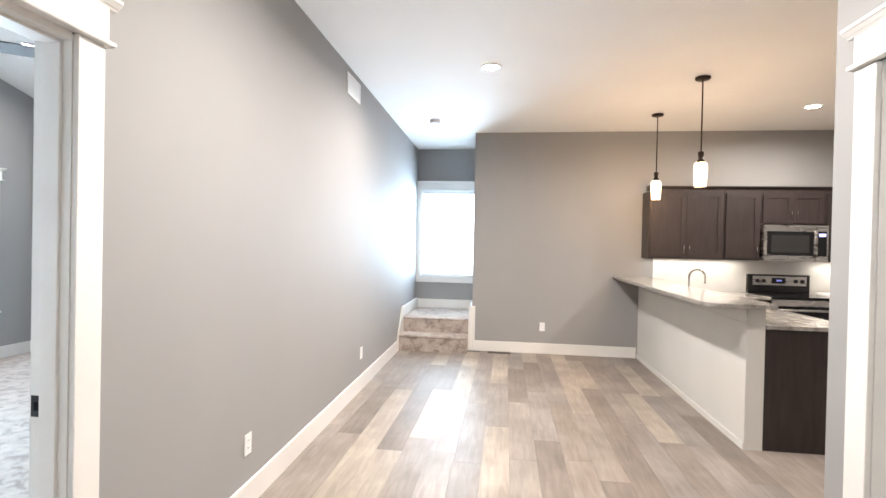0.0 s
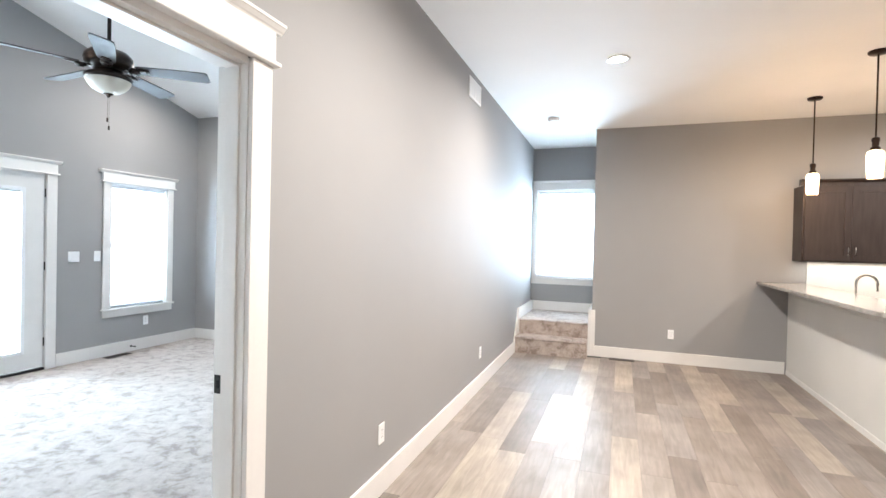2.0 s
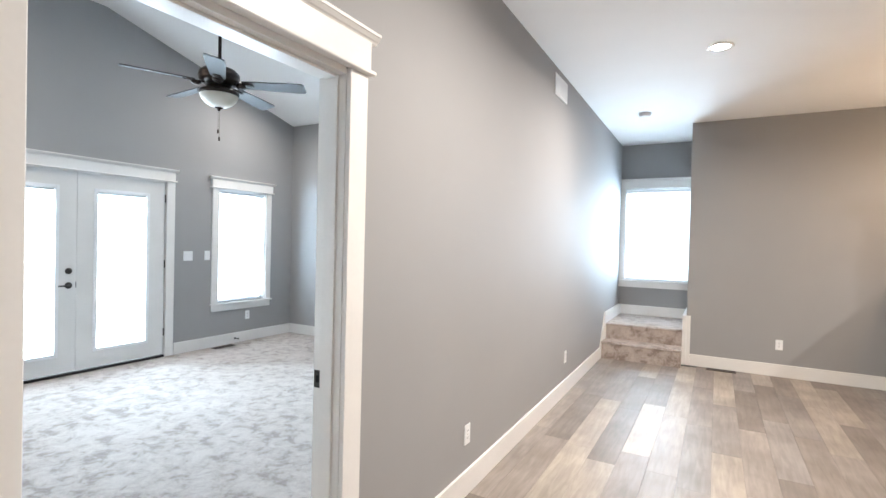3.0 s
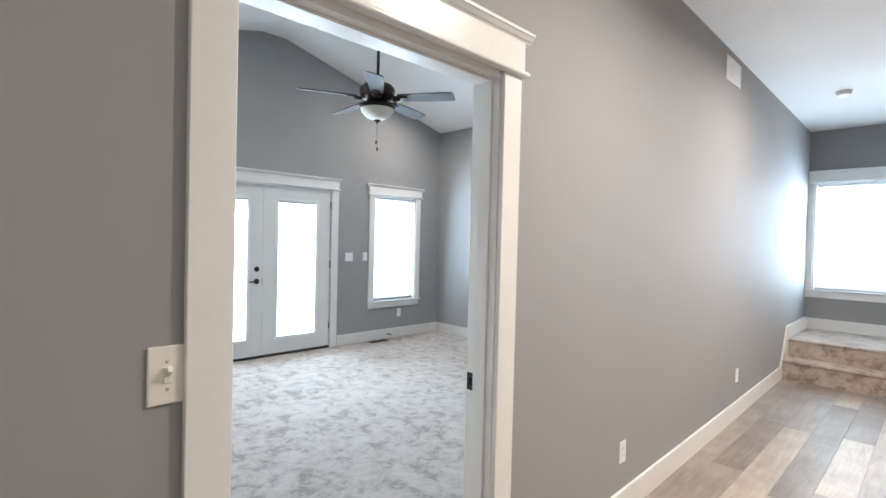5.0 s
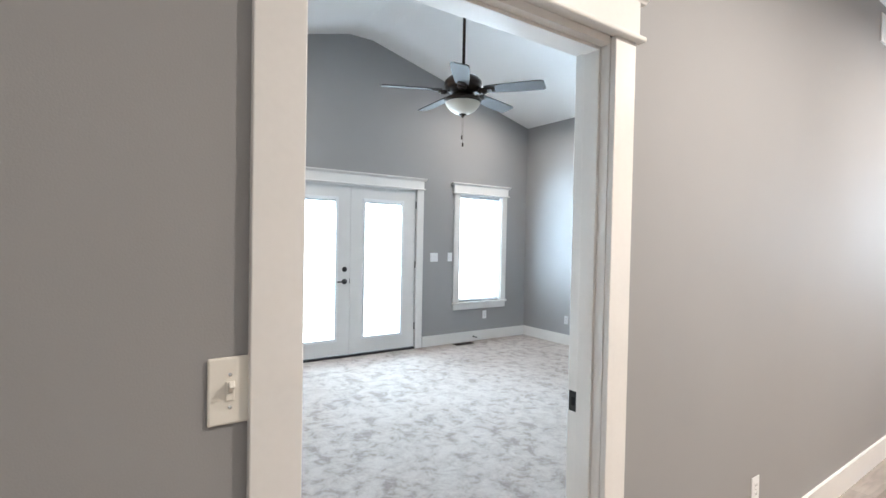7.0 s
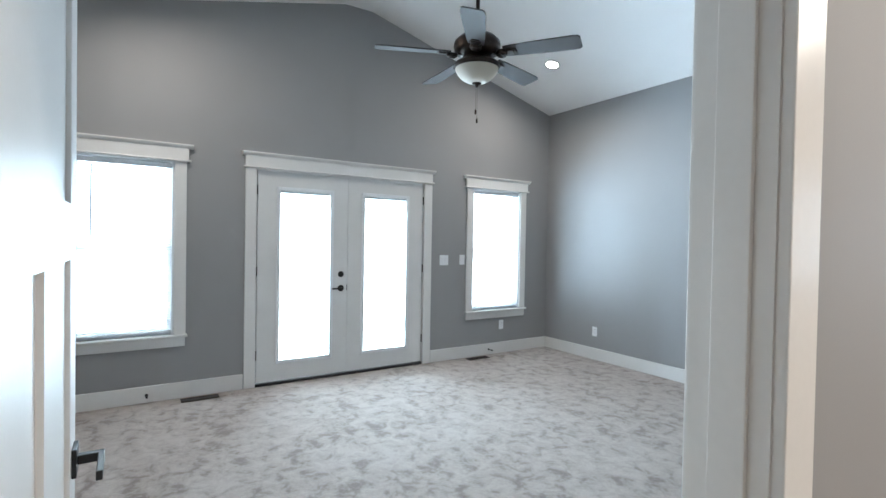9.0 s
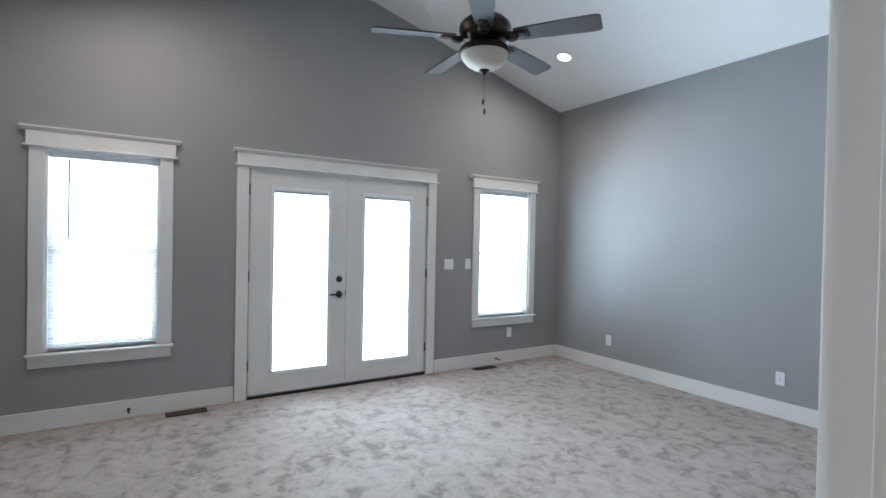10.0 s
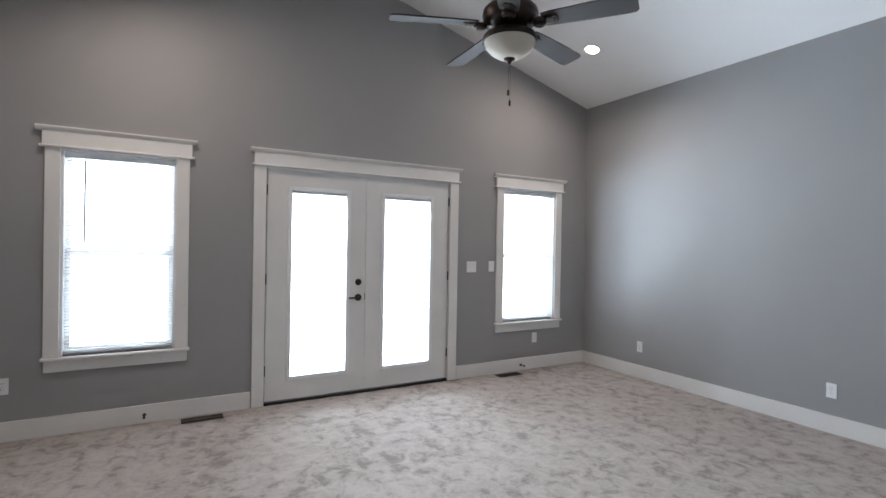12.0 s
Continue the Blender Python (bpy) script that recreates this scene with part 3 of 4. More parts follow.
def closed_door(name, m, w, label):
    t = empty(name, m, label, "door", "structure")
    casing(t, w - 0.03, 0, HEAD, 0.100)
    header(t, w + 0.17, HEAD + 0.004)
    part("jamb", boxes((-w / 2, -w / 2 + 0.019, -0.12, 0.001, 0, HEAD), (w / 2 - 0.019, w / 2, -0.12, 0.001, 0, HEAD), (-w / 2 + 0.019, w / 2 - 0.019, -0.12, 0.001, HEAD - 0.019, HEAD)), TRIM, t)
    a, b, h = -w / 2 + 0.022, w / 2 - 0.022, HEAD - 0.022
    part("slab", boxes((a, a + 0.11, -0.095, -0.06, 0.01, h), (b - 0.11, b, -0.095, -0.06, 0.01, h), (a + 0.11, b - 0.11, -0.095, -0.06, 0.01, 0.24), (a + 0.11, b - 0.11, -0.095, -0.06, 1.3, 1.42), (a + 0.11, b - 0.11, -0.095, -0.06, h - 0.11, h)), DOORPAINT, t)
    for z0, z1 in ((0.24, 1.3), (1.42, h - 0.11)):
        part("panel", boxes((a + 0.11, b - 0.11, -0.085, -0.07, z0, z1)), DOORPAINT, t)
    return t


closed_door("door_4", facing_mx(PX, 1.355), 0.90, "white panelled door in white trim, closed")
closed_door("door_5", facing_my(-2.04, R), 0.80, "white panelled bedroom side door, closed")


# ---- stairs ----
def stairs():
    s = solid("stairs", prism([(6.47, 0), (6.47, 0.18), (6.455, 0.195), (6.465, 0.212), (6.75, 0.212), (6.75, 0.385), (6.735, 0.398), (6.745, 0.415), (ALC, 0.415), (ALC, 0)], "x", wx(6.5) + 0.014, -0.395),
              CARPET, "two carpeted steps up to a landing", "stairs", "structure")
    sk = [(6.42, 0), (6.42, 0.14), (6.70, 0.56), (ALC, 0.56), (ALC, 0)]
    solid("skirting", prism(sk, "x", wx(ALC), wx(6.42) + 0.017), TRIM, "white stair skirting board", "trim", "structure")
    solid("skirting", prism([(6.684, 0), (6.684, 0.605), (ALC, 0.605), (ALC, 0)], "x", -0.394, -0.351), TRIM, "white stair skirting board", "trim", "structure")
    solid("trim", boxes((-0.350, -0.306, 6.684, 6.699, 0, 0.605), bevel=0.003), TRIM, "white board on the wall's corner", "trim", "structure")
    base_x(ALC, -1, wx(6.42) + 0.018, -0.395, 0.415)
    return s


stairs()


# ---- lamps in the ceilings ----
def downlight(m, watts, color=(1, 0.935, 0.87)):
    t = empty("downlight", m, "white recessed ceiling downlight, lit; some are added out of view", "downlight", group="ceiling downlights")
    part("trim_ring", lathe([(0.060, -0.002), (0.090, -0.002), (0.094, -0.006), (0.088, -0.011), (0.066, -0.007), (0.060, -0.002)], 36, cap=False), METALWHITE, t)
    part("lens", lathe([(0.0645, -0.003), (0.062, -0.0055)], 36), LENS, t)
    area("downlight_lamp", m @ pose(0, 0, -0.014), 0.11, 0.11, watts, color, 168, "DISK")
    return t


def on_slope(x, y):
    if y > 2.765:
        z, a = 3.13 + (R - y) * SL, -math.degrees(math.atan(SL))
    else:
        s = (RIDGE - 3.13) / (2.465 - L)
        z, a = 3.13 + (y - L) * s, math.degrees(math.atan(s))
    return pose(x, y, z - 0.001, a, 0, 0)


# the last three are out of view, added as fill for walls and floor
for x, y, watts in ((-0.07, 4.24, 55), (3.24, 5.61, 34), (3.24, 3.6, 32), (0.03, 2.05, 50), (0.1, -0.9, 12)):
    downlight(pose(x, y, CEIL - 0.001), watts)
for x, y in ((-4.8, 4.49), (-4.8, 0.62)):
    downlight(on_slope(x, y), 20)


# ---- ceiling fan ----
def ceiling_fan():
    t = empty("ceiling_fan", pose(-3.503, 2.501, 0), "dark bronze five-blade ceiling fan with a bowl light", "ceiling fan")
    part("canopy", lathe([(0.068, RIDGE), (0.068, RIDGE - 0.03), (0.05, RIDGE - 0.06), (0.02, RIDGE - 0.075)]), BRONZE, t)
    part("downrod", lathe([(0.0125, 2.778), (0.0125, RIDGE - 0.07)], 16), BRONZE, t)
    part("motor", lathe([(0.022, 2.808), (0.030, 2.778), (0.030, 2.763), (0.075, 2.756), (0.120, 2.743), (0.150, 2.713), (0.155, 2.683), (0.146, 2.668), (0.150, 2.660), (0.140, 2.643), (0.105, 2.623), (0.085, 2.618)]), BRONZE, t)
    part("switch_housing", lathe([(0.07, 2.620), (0.095, 2.610), (0.092, 2.583), (0.143, 2.576), (0.150, 2.566), (0.150, 2.552), (0.146, 2.542), (0.13, 2.540)]), BRONZE, t)
    prof = [(0.142, 2.546), (0.140, 2.532), (0.128, 2.508), (0.104, 2.481), (0.070, 2.460), (0.030, 2.448)]
    part("bowl", lathe(prof + [(0.026, 2.452), (0.066, 2.465), (0.100, 2.485), (0.123, 2.511), (0.135, 2.533), (0.137, 2.546)], 40, cap=False), BOWL, t, "cream alabaster glass bowl")
    part("finial", lathe([(0.004, 2.420), (0.010, 2.426), (0.014, 2.436), (0.030, 2.444), (0.034, 2.452), (0.012, 2.458)], 20), BRONZE, t)
    blade = bmesh.new()
    rows = ((0.185, 0.050), (0.23, 0.056), (0.45, 0.066), (0.62, 0.070), (0.652, 0.066), (0.665, 0.052))
    top = [[blade.verts.new((r, s * w, z)) for s in (-1, 1) for z in (-0.004, 0.004)] for r, w in rows]
    for a, b in zip(top, top[1:]):
        blade.faces.new((a[1], b[1], b[3], a[3])), blade.faces.new((a[0], a[2], b[2], b[0]))
        blade.faces.new((a[0], b[0], b[1], a[1])), blade.faces.new((a[2], a[3], b[3], b[2]))
    blade.faces.new((top[0][0], top[0][1], top[0][3], top[0][2])), blade.faces.new((top[-1][0], top[-1][2], top[-1][3], top[-1][1]))
    bmesh.ops.recalc_face_normals(blade, faces=blade.faces)
    bm_me = mesh_of("blade", blade, BLADE)
    iron = bmesh.new()
    box(iron, 0.10, 0.20, -0.014, 0.014, -0.012, -0.002, bevel=0.003)
    for a, b, h in ((0.175, 0.20, 0.022), (0.20, 0.235, 0.034), (0.235, 0.262, 0.024)):
        box(iron, a, b + 0.004, -h, h, -0.011, -0.0035, bevel=0.003)
    for y in (-0.024, 0.024):
        moved_screw = lathe([(0.006, -0.014), (0.006, -0.008)], 8)
        bmesh.ops.translate(moved_screw, vec=(0.245, y, 0), verts=moved_screw.verts)
        me_tmp = bpy.data.meshes.new("screw")
        moved_screw.to_mesh(me_tmp)
        moved_screw.free()
        iron.from_mesh(me_tmp)
        bpy.data.meshes.remove(me_tmp)
    for r, u, z0, z1 in ((0.038, 0.168, -0.030, -0.004), (0.024, 0.168, -0.036, -0.030), (0.030, 0.222, -0.0145, -0.0105)):
        scroll = lathe([(r * 0.8, z0), (r, z0 + (z1 - z0) * 0.3), (r, z1), (r * 0.7, z1 + 0.001)], 16)
        bmesh.ops.translate(scroll, vec=(u, 0, 0), verts=scroll.verts)
        me_tmp = bpy.data.meshes.new("scroll")
        scroll.to_mesh(me_tmp)
        scroll.free()
        iron.from_mesh(me_tmp)
        bpy.data.meshes.remove(me_tmp)
    ir_me = mesh_of("blade_iron", iron, BRONZE)
    for k in range(5):
        m = pose(0, 0, 2.637, 0, 0, 33 + 72 * k) @ pose(0, 0, 0, -12, 1.2, 0)
        b = new("blade", bm_me)
        b.parent, b.matrix_basis = t, m
        i = new("blade_iron", ir_me)
        i.parent = b
    for x, y, z in ((0.004, 0.004, 2.188), (-0.002, -0.003, 2.245)):
        part("pull_chain", tube([(x, y, 2.50), (x, y, z + 0.03)], 0.0008, 6), BRONZE, t)
        part("chain_fob", moved(lathe([(0.003, 0), (0.006, 0.004), (0.006, 0.028), (0.002, 0.034)], 12), pose(x, y, z)), BRONZE, t)
    return t


ceiling_fan()


# ---- wall plates, vents, stops ----
def outlet(m, label="white duplex outlet on the wall"):
    t = empty("wall_outlet", m, label, "outlet", group="wall outlets")
    part("plate", boxes((-0.035, 0.035, 0, 0.006, -0.0575, 0.0575), bevel=0.003), VINYL, t)
    for z in (-0.020, 0.020):
        r = part("socket", boxes((-0.017, 0.017, 0.005, 0.0075, z - 0.0145, z + 0.0145), bevel=0.001), VINYL, t)
        part("slots", boxes((-0.0075, -0.005, 0.007, 0.0079, z - 0.004, z + 0.006), (0.005, 0.0075, 0.007, 0.0079, z - 0.004, z + 0.006)), BLACK, r)
    part("screw", moved(lathe([(0.003, 0), (0.003, 0.001)], 10), pose(0, 0.006, 0, -90, 0, 0)), CHROME, t)
    return t


def switch(m, gangs=1, w=0.078, h=0.128, label="ivory toggle switch plate on the wall", rocker=False):
    t = empty("light_switch", m, label, "switch", group="light switches")
    ww = w + 0.046 * (gangs - 1)
    part("plate", boxes((-ww / 2, ww / 2, 0, 0.007, -h / 2, h / 2), bevel=0.004), VINYL if rocker else PLASTIC, t)
    for g in range(gangs):
        x = (g - (gangs - 1) / 2) * 0.046
        if rocker:
            part("rocker", boxes((x - 0.016, x + 0.016, 0.006, 0.010, -0.033, 0.033), bevel=0.002), VINYL, t)
        else:
            c = part("toggle_collar", boxes((x - 0.0075, x + 0.0075, 0.006, 0.010, -0.018, 0.018), bevel=0.0015), PLASTIC, t)
            part("toggle", moved(boxes((-0.005, 0.005, 0, 0.024, -0.007, 0.007), bevel=0.002), pose(x, 0.006, 0.002, 38, 0, 0)), PLASTIC, c)
        for z in (-0.030, 0.030):
            part("screw", moved(lathe([(0.0033, 0), (0.0033, 0.0012)], 10), pose(x, 0.007, z, -90, 0, 0)), CHROME, t)
    return t


outlet(facing_x(wx(2.50), 2.50, 0.343)), outlet(facing_x(wx(4.69), 4.69, 0.357)), outlet(facing_my(0.595, B, 0.36))
outlet(facing_x(F, 4.605, 0.36)), outlet(facing_x(F, -0.106, 0.385)), outlet(facing_my(-4.88, R, 0.34)), outlet(facing_my(-3.11, R, 0.33))
switch(facing_x(W, 0.303, 1.143), 1, 0.076, 0.125)
switch(facing_x(wx(6.67), 6.67, 1.17), 1, 0.07, 0.115, "white switch plate beside the stairs", True)
switch(facing_x(F, 3.717, 1.186), 2, 0.075, 0.118, "white double switch plate beside the garden door", True)
switch(facing_x(F, 3.976, 1.19), 1, 0.075, 0.118, "white switch plate beside the window", True)


def wall_vent():
    t = empty("wall_vent", facing_x(wx(4.28), 4.28, 2.81), "white metal return air grille high on the wall", "vent")
    w, h = 0.37, 0.18
    part("frame", boxes((-w / 2, -w / 2 + 0.022, 0, 0.010, -h / 2, h / 2), (w / 2 - 0.022, w / 2, 0, 0.010, -h / 2, h / 2), (-w / 2 + 0.022, w / 2 - 0.022, 0, 0.010, -h / 2, -h / 2 + 0.02), (-w / 2 + 0.022, w / 2 - 0.022, 0, 0.010, h / 2 - 0.02, h / 2), (-0.008, 0.008, 0, 0.009, -h / 2 + 0.02, h / 2 - 0.02), bevel=0.0015), METALWHITE, t)
    part("backing", boxes((-w / 2 + 0.02, w / 2 - 0.02, 0.0005, 0.002, -h / 2 + 0.018, h / 2 - 0.018)), surface("duct_grey", (0.3, 0.3, 0.31), (0.4, 0.4, 0.41), 10, 0.5), t)
    me = mesh_of("slat", moved(boxes((-w / 2 + 0.021, w / 2 - 0.021, -0.0006, 0.0006, -0.006, 0.006)), pose(0, 0.0055, 0, -35, 0, 0)), METALWHITE)
    for k in range(11):
        s = new("slat", me)
        s.parent, s.location = t, (0, 0, -0.062 + k * 0.0124)
    return t


wall_vent()


def floor_register(x, y, w=0.10, n=0.30, z=0.004, group="floor registers", label="brown metal floor register set in the floor"):
    t = empty("floor_register", pose(x, y, z), label, "floor vent", group=group)
    part("frame", boxes((-w / 2, -w / 2 + 0.014, -n / 2, n / 2, 0, 0.006), (w / 2 - 0.014, w / 2, -n / 2, n / 2, 0, 0.006), (-w / 2 + 0.014, w / 2 - 0.014, -n / 2, -n / 2 + 0.014, 0, 0.006), (-w / 2 + 0.014, w / 2 - 0.014, n / 2 - 0.014, n / 2, 0, 0.006), bevel=0.0015), VENTBROWN, t)
    part("backing", boxes((-w / 2 + 0.012, w / 2 - 0.012, -n / 2 + 0.012, n / 2 - 0.012, -0.001, 0.001)), BLACK, t)
    me = mesh_of("slat", boxes((-w / 2 + 0.013, w / 2 - 0.013, -0.0022, 0.0022, 0.001, 0.005)), VENTBROWN)
    k = -n / 2 + 0.024
    while k < n / 2 - 0.02:
        s = new("slat", me)
        s.parent, s.location = t, (0, k, 0)
        k += 0.0125
    return t


floor_register(-5.60, 1.13), floor_register(-5.60, 4.15)
r3 = floor_register(0.03, 6.60, label="brown metal floor register in the plank floor")
r3.matrix_world = pose(0.03, 6.61, 0.002, 0, 0, 90)


def door_stop(y):
    t = empty("door_stop", facing_x(F + BT, y, 0.065), "dark spring door stop on the baseboard", "door stop", group="door stops")
    part("rod", moved(lathe([(0.013, 0), (0.013, 0.004), (0.005, 0.006), (0.005, 0.060), (0.009, 0.061), (0.009, 0.074)], 14), pose(0, 0, 0, -90, 0, 0)), BLACK, t)
    return t


door_stop(0.733), door_stop(4.40)


def smoke_detector():
    t = empty("smoke_detector", pose(-0.81, 6.01, CEIL), "small white smoke detector on the ceiling", "smoke detector")
    part("base", lathe([(0.068, 0), (0.068, -0.012), (0.064, -0.014)]), METALWHITE, t)
    part("cover", lathe([(0.060, -0.013), (0.060, -0.030), (0.050, -0.040), (0.02, -0.042)]), METALWHITE, t)


smoke_detector()


# ---- pendants ----
def pendant(x, y):
    t = empty("pendant_lamp", pose(x, y, 0), "bronze pendant lamp with a glowing glass shade over the bar", "pendant lamp", group="pendants over the bar")
    part("canopy", lathe([(0.064, CEIL), (0.064, CEIL - 0.012), (0.056, CEIL - 0.022), (0.012, CEIL - 0.026)]), BRONZE, t)
    part("cord", lathe([(0.006, 2.30), (0.006, CEIL - 0.02)], 10), BRONZE, t)
    part("socket", lathe([(0.010, 2.31), (0.026, 2.30), (0.026, 2.275), (0.022, 2.272), (0.022, 2.235), (0.032, 2.230), (0.032, 2.205), (0.02, 2.20)], 20), BRONZE, t)
    s = part("shade", lathe([(0.028, 2.212), (0.050, 2.200), (0.055, 2.17), (0.053, 2.10), (0.045, 1.995), (0.042, 1.995), (0.050, 2.10), (0.052, 2.17), (0.047, 2.197), (0.028, 2.208)], 28, cap=False), SHADE, t, "frosted glass shade, lit")
    s.visible_shadow = False
    part("bulb", lathe([(0.010, 2.20), (0.014, 2.18), (0.026, 2.14), (0.028, 2.115), (0.020, 2.09), (0.006, 2.083)], 16), BULB, t)
    lamp = new("pendant_light", bpy.data.lights.new("pendant_light", "POINT"))
    lamp.data.energy, lamp.data.color, lamp.data.shadow_soft_size = 11, WARM, 0.04
    lamp.location = (x, y, 2.05)
    return t


pendant(1.765, 5.86), pendant(1.785, 4.63)


# ---- kitchen ----
PW0, PW1, PN = 1.82, 1.945, 3.80     # pony wall's faces and near end


def bar():
    solid("pony_wall", boxes((PW0, PW1, PN, B, 0, 0.915), (PW0 + 0.003, PW1, PN + 0.003, B, 0.9151, 0.9179), (PW0, PW1, PN, B, 0.918, 1.03), bevel=0.001), surface("bar_paint", (0.66, 0.65, 0.62), (0.71, 0.70, 0.67), 2, 0.45, bump=0.08), "pale painted half wall under the raised bar", "half wall", "structure")
    solid("baseboard", boxes((PW0 - 0.010, PW0, PN, B - BT, 0, 0.05), bevel=0.002), TRIM, "thin white trim at the foot of the half wall", "baseboard", "structure")
    out = [(1.50, B - 0.002), (1.50, 3.80), (1.53, 3.70), (1.60, 3.66), (1.90, 3.66), (1.97, 3.69), (1.99, 3.76), (1.99, B - 0.002)]
    c = prism(out, "z", 1.032, 1.062)
    bmesh.ops.bevel(c, geom=[e for e in c.edges if abs(e.verts[0].co.z - e.verts[1].co.z) < 1e-6], offset=0.004, segments=2, affect="EDGES")
    solid("bar_top", c, GRANITE, "speckled granite raised bar top", "countertop")


bar()


def cabinet(name, m, w, d, h, z, doors, label, handles="low", crown=False, drawers=False):
    """A face-frame cabinet with shaker doors: local x along its front, front at y = 0, the body behind it."""
    t = empty(name, m, label, "cabinet", group="kitchen cabinets")
    part("body", boxes((0, w, 0.021, d, z, z + h), bevel=0.001), CABINET, t)
    dw = (w - 0.03) / doors
    for k in range(doors):
        a, b = 0.015 + k * dw + 0.002, 0.015 + (k + 1) * dw - 0.002
        lo, hi, s = z + 0.018, z + h - 0.018, 0.058
        dr = part("door", boxes((a, a + s, 0, 0.020, lo, hi), (b - s, b, 0, 0.020, lo, hi), (a + s, b - s, 0, 0.020, lo, lo + s), (a + s, b - s, 0, 0.020, hi - s, hi), (a + s - 0.002, b - s + 0.002, 0.009, 0.018, lo + s - 0.002, hi - s + 0.002)), CABINET, t)
        x = (b - 0.03 if k == 0 else a + 0.03) if doors == 2 else b - 0.03
        hz = lo + 0.05 if handles == "low" else hi - 0.15
        part("handle", tube([(x, 0.004, hz), (x, -0.026, hz + 0.008), (x, -0.030, hz + 0.05), (x, -0.026, hz + 0.092), (x, 0.004, hz + 0.10)], 0.005, 8), CHROME, dr, "satin nickel handle")
    if crown:
        prof = [(0.021, z + h), (0.021, z + h + 0.03), (-0.012, z + h + 0.052), (-0.016, z + h + 0.062), (0.04, z + h + 0.062), (0.04, z + h)]
        part("crown", prism(prof, "x", 0, w), CABINET, t)
    return t


UF, UZ = B - 0.33, 1.32
for x0, x1, doors, z, label in ((1.845, 2.72, 2, UZ, "dark stained double-door wall cabinet"), (2.72, 3.135, 1, UZ, "dark stained single-door wall cabinet"),
                                (3.135, 3.85, 2, 1.755, "dark stained short wall cabinet above the microwave"), (3.85, 4.55, 2, UZ, "dark stained wall cabinet beside the microwave")):
    cabinet("wall_cabinet", pose(x0, UF, 0), x1 - x0 - 0.002, 0.33, 2.15 - z, z, doors, label, "low", True)
tm = solid("cabinet_crown", prism([(UF, 2.15), (UF, 2.18), (UF - 0.03, 2.205), (UF - 0.03, 2.215), (UF + 0.05, 2.215), (UF + 0.05, 2.15)], "x", 1.815, 1.844), CABINET, "dark stained crown return on the cabinet's end", "trim", "structure")


def microwave():
    t = empty("microwave", pose(3.14, UF - 0.06, UZ + 0.005), "stainless steel over-range microwave with black glass", "microwave")
    w, h = 0.705, 0.425
    part("body", boxes((0, w, 0.02, 0.385, 0, h), bevel=0.003), STEEL, t)
    d = part("door", boxes((0, 0.55, 0, 0.02, 0, 0.065), (0, 0.55, 0, 0.02, h - 0.075, h), (0, 0.035, 0, 0.02, 0.065, h - 0.075), bevel=0.003), STEEL, t)
    part("door_glass", boxes((0.035, 0.55, 0.004, 0.02, 0.065, h - 0.075)), DARKGLASS, d)
    part("window_inset", boxes((0.085, 0.50, 0.002, 0.004, 0.10, h - 0.12)), surface("mesh_window", (0.012, 0.011, 0.011), (0.02, 0.019, 0.018), 200, 0.55), d)
    part("handle", tube([(0.555, 0.002, 0.05), (0.548, -0.035, 0.075), (0.545, -0.045, 0.2), (0.548, -0.035, h - 0.085), (0.555, 0.002, h - 0.06)], 0.013, 12), STEEL, d, "curved steel handle")
    p = part("control_panel", boxes((0.575, w, 0, 0.02, 0, h), bevel=0.003), STEEL, t)
    part("keypad", boxes((0.590, w - 0.018, -0.002, 0.001, 0.06, h - 0.07)), DARKGLASS, p)
    part("display", boxes((0.60, w - 0.028, -0.004, -0.0015, h - 0.135, h - 0.095)), DISPLAY, p, "small blue display")


microwave()


def stove():
    t = empty("range", pose(3.12, B - 0.66, 0), "stainless steel and black electric range", "range")
    w = 0.715
    part("body", boxes((0, w, 0.04, 0.64, 0.08, 0.90), bevel=0.003), BLACK, t)
    part("cooktop", boxes((-0.002, w + 0.002, 0.0, 0.59, 0.90, 0.918), bevel=0.004), DARKGLASS, t, "black glass cooktop")
    part("oven_door", boxes((0.005, w - 0.005, 0.0, 0.04, 0.22, 0.80), bevel=0.006), DARKGLASS, t)
    part("front_rail", boxes((0.0, w, 0.0, 0.04, 0.815, 0.885), bevel=0.004), STEEL, t)
    part("handle", tube([(0.05, 0.0, 0.77), (0.05, -0.045, 0.775), (w - 0.05, -0.045, 0.775), (w - 0.05, 0.0, 0.77)], 0.012, 10), STEEL, t)
    part("drawer", boxes((0.005, w - 0.005, 0.0, 0.04, 0.085, 0.21), bevel=0.004), STEEL, t)
    b = part("backguard", boxes((0, w, 0.585, 0.645, 0.918, 1.145), bevel=0.008), BLACK, t)
    p = part("panel", boxes((0.05, w - 0.04, 0.578, 0.586, 1.01, 1.125), bevel=0.003), STEEL, b)
    part("display_glass", boxes((0.27, 0.43, 0.573, 0.579, 1.035, 1.105)), DARKGLASS, b)
    part("clock_digits", boxes((0.325, 0.340, 0.571, 0.574, 1.062, 1.082), (0.345, 0.360, 0.571, 0.574, 1.062, 1.082), (0.368, 0.383, 0.571, 0.574, 1.062, 1.082)), DISPLAY, b, "lit blue clock")
    for x in (0.10, 0.175, 0.545, 0.62):
        part("knob", moved(lathe([(0.024, 0), (0.023, 0.018), (0.018, 0.022)], 18), pose(x, 0.578, 1.066, 90, 0, 0)), BLACK, b, "black control knob")


stove()

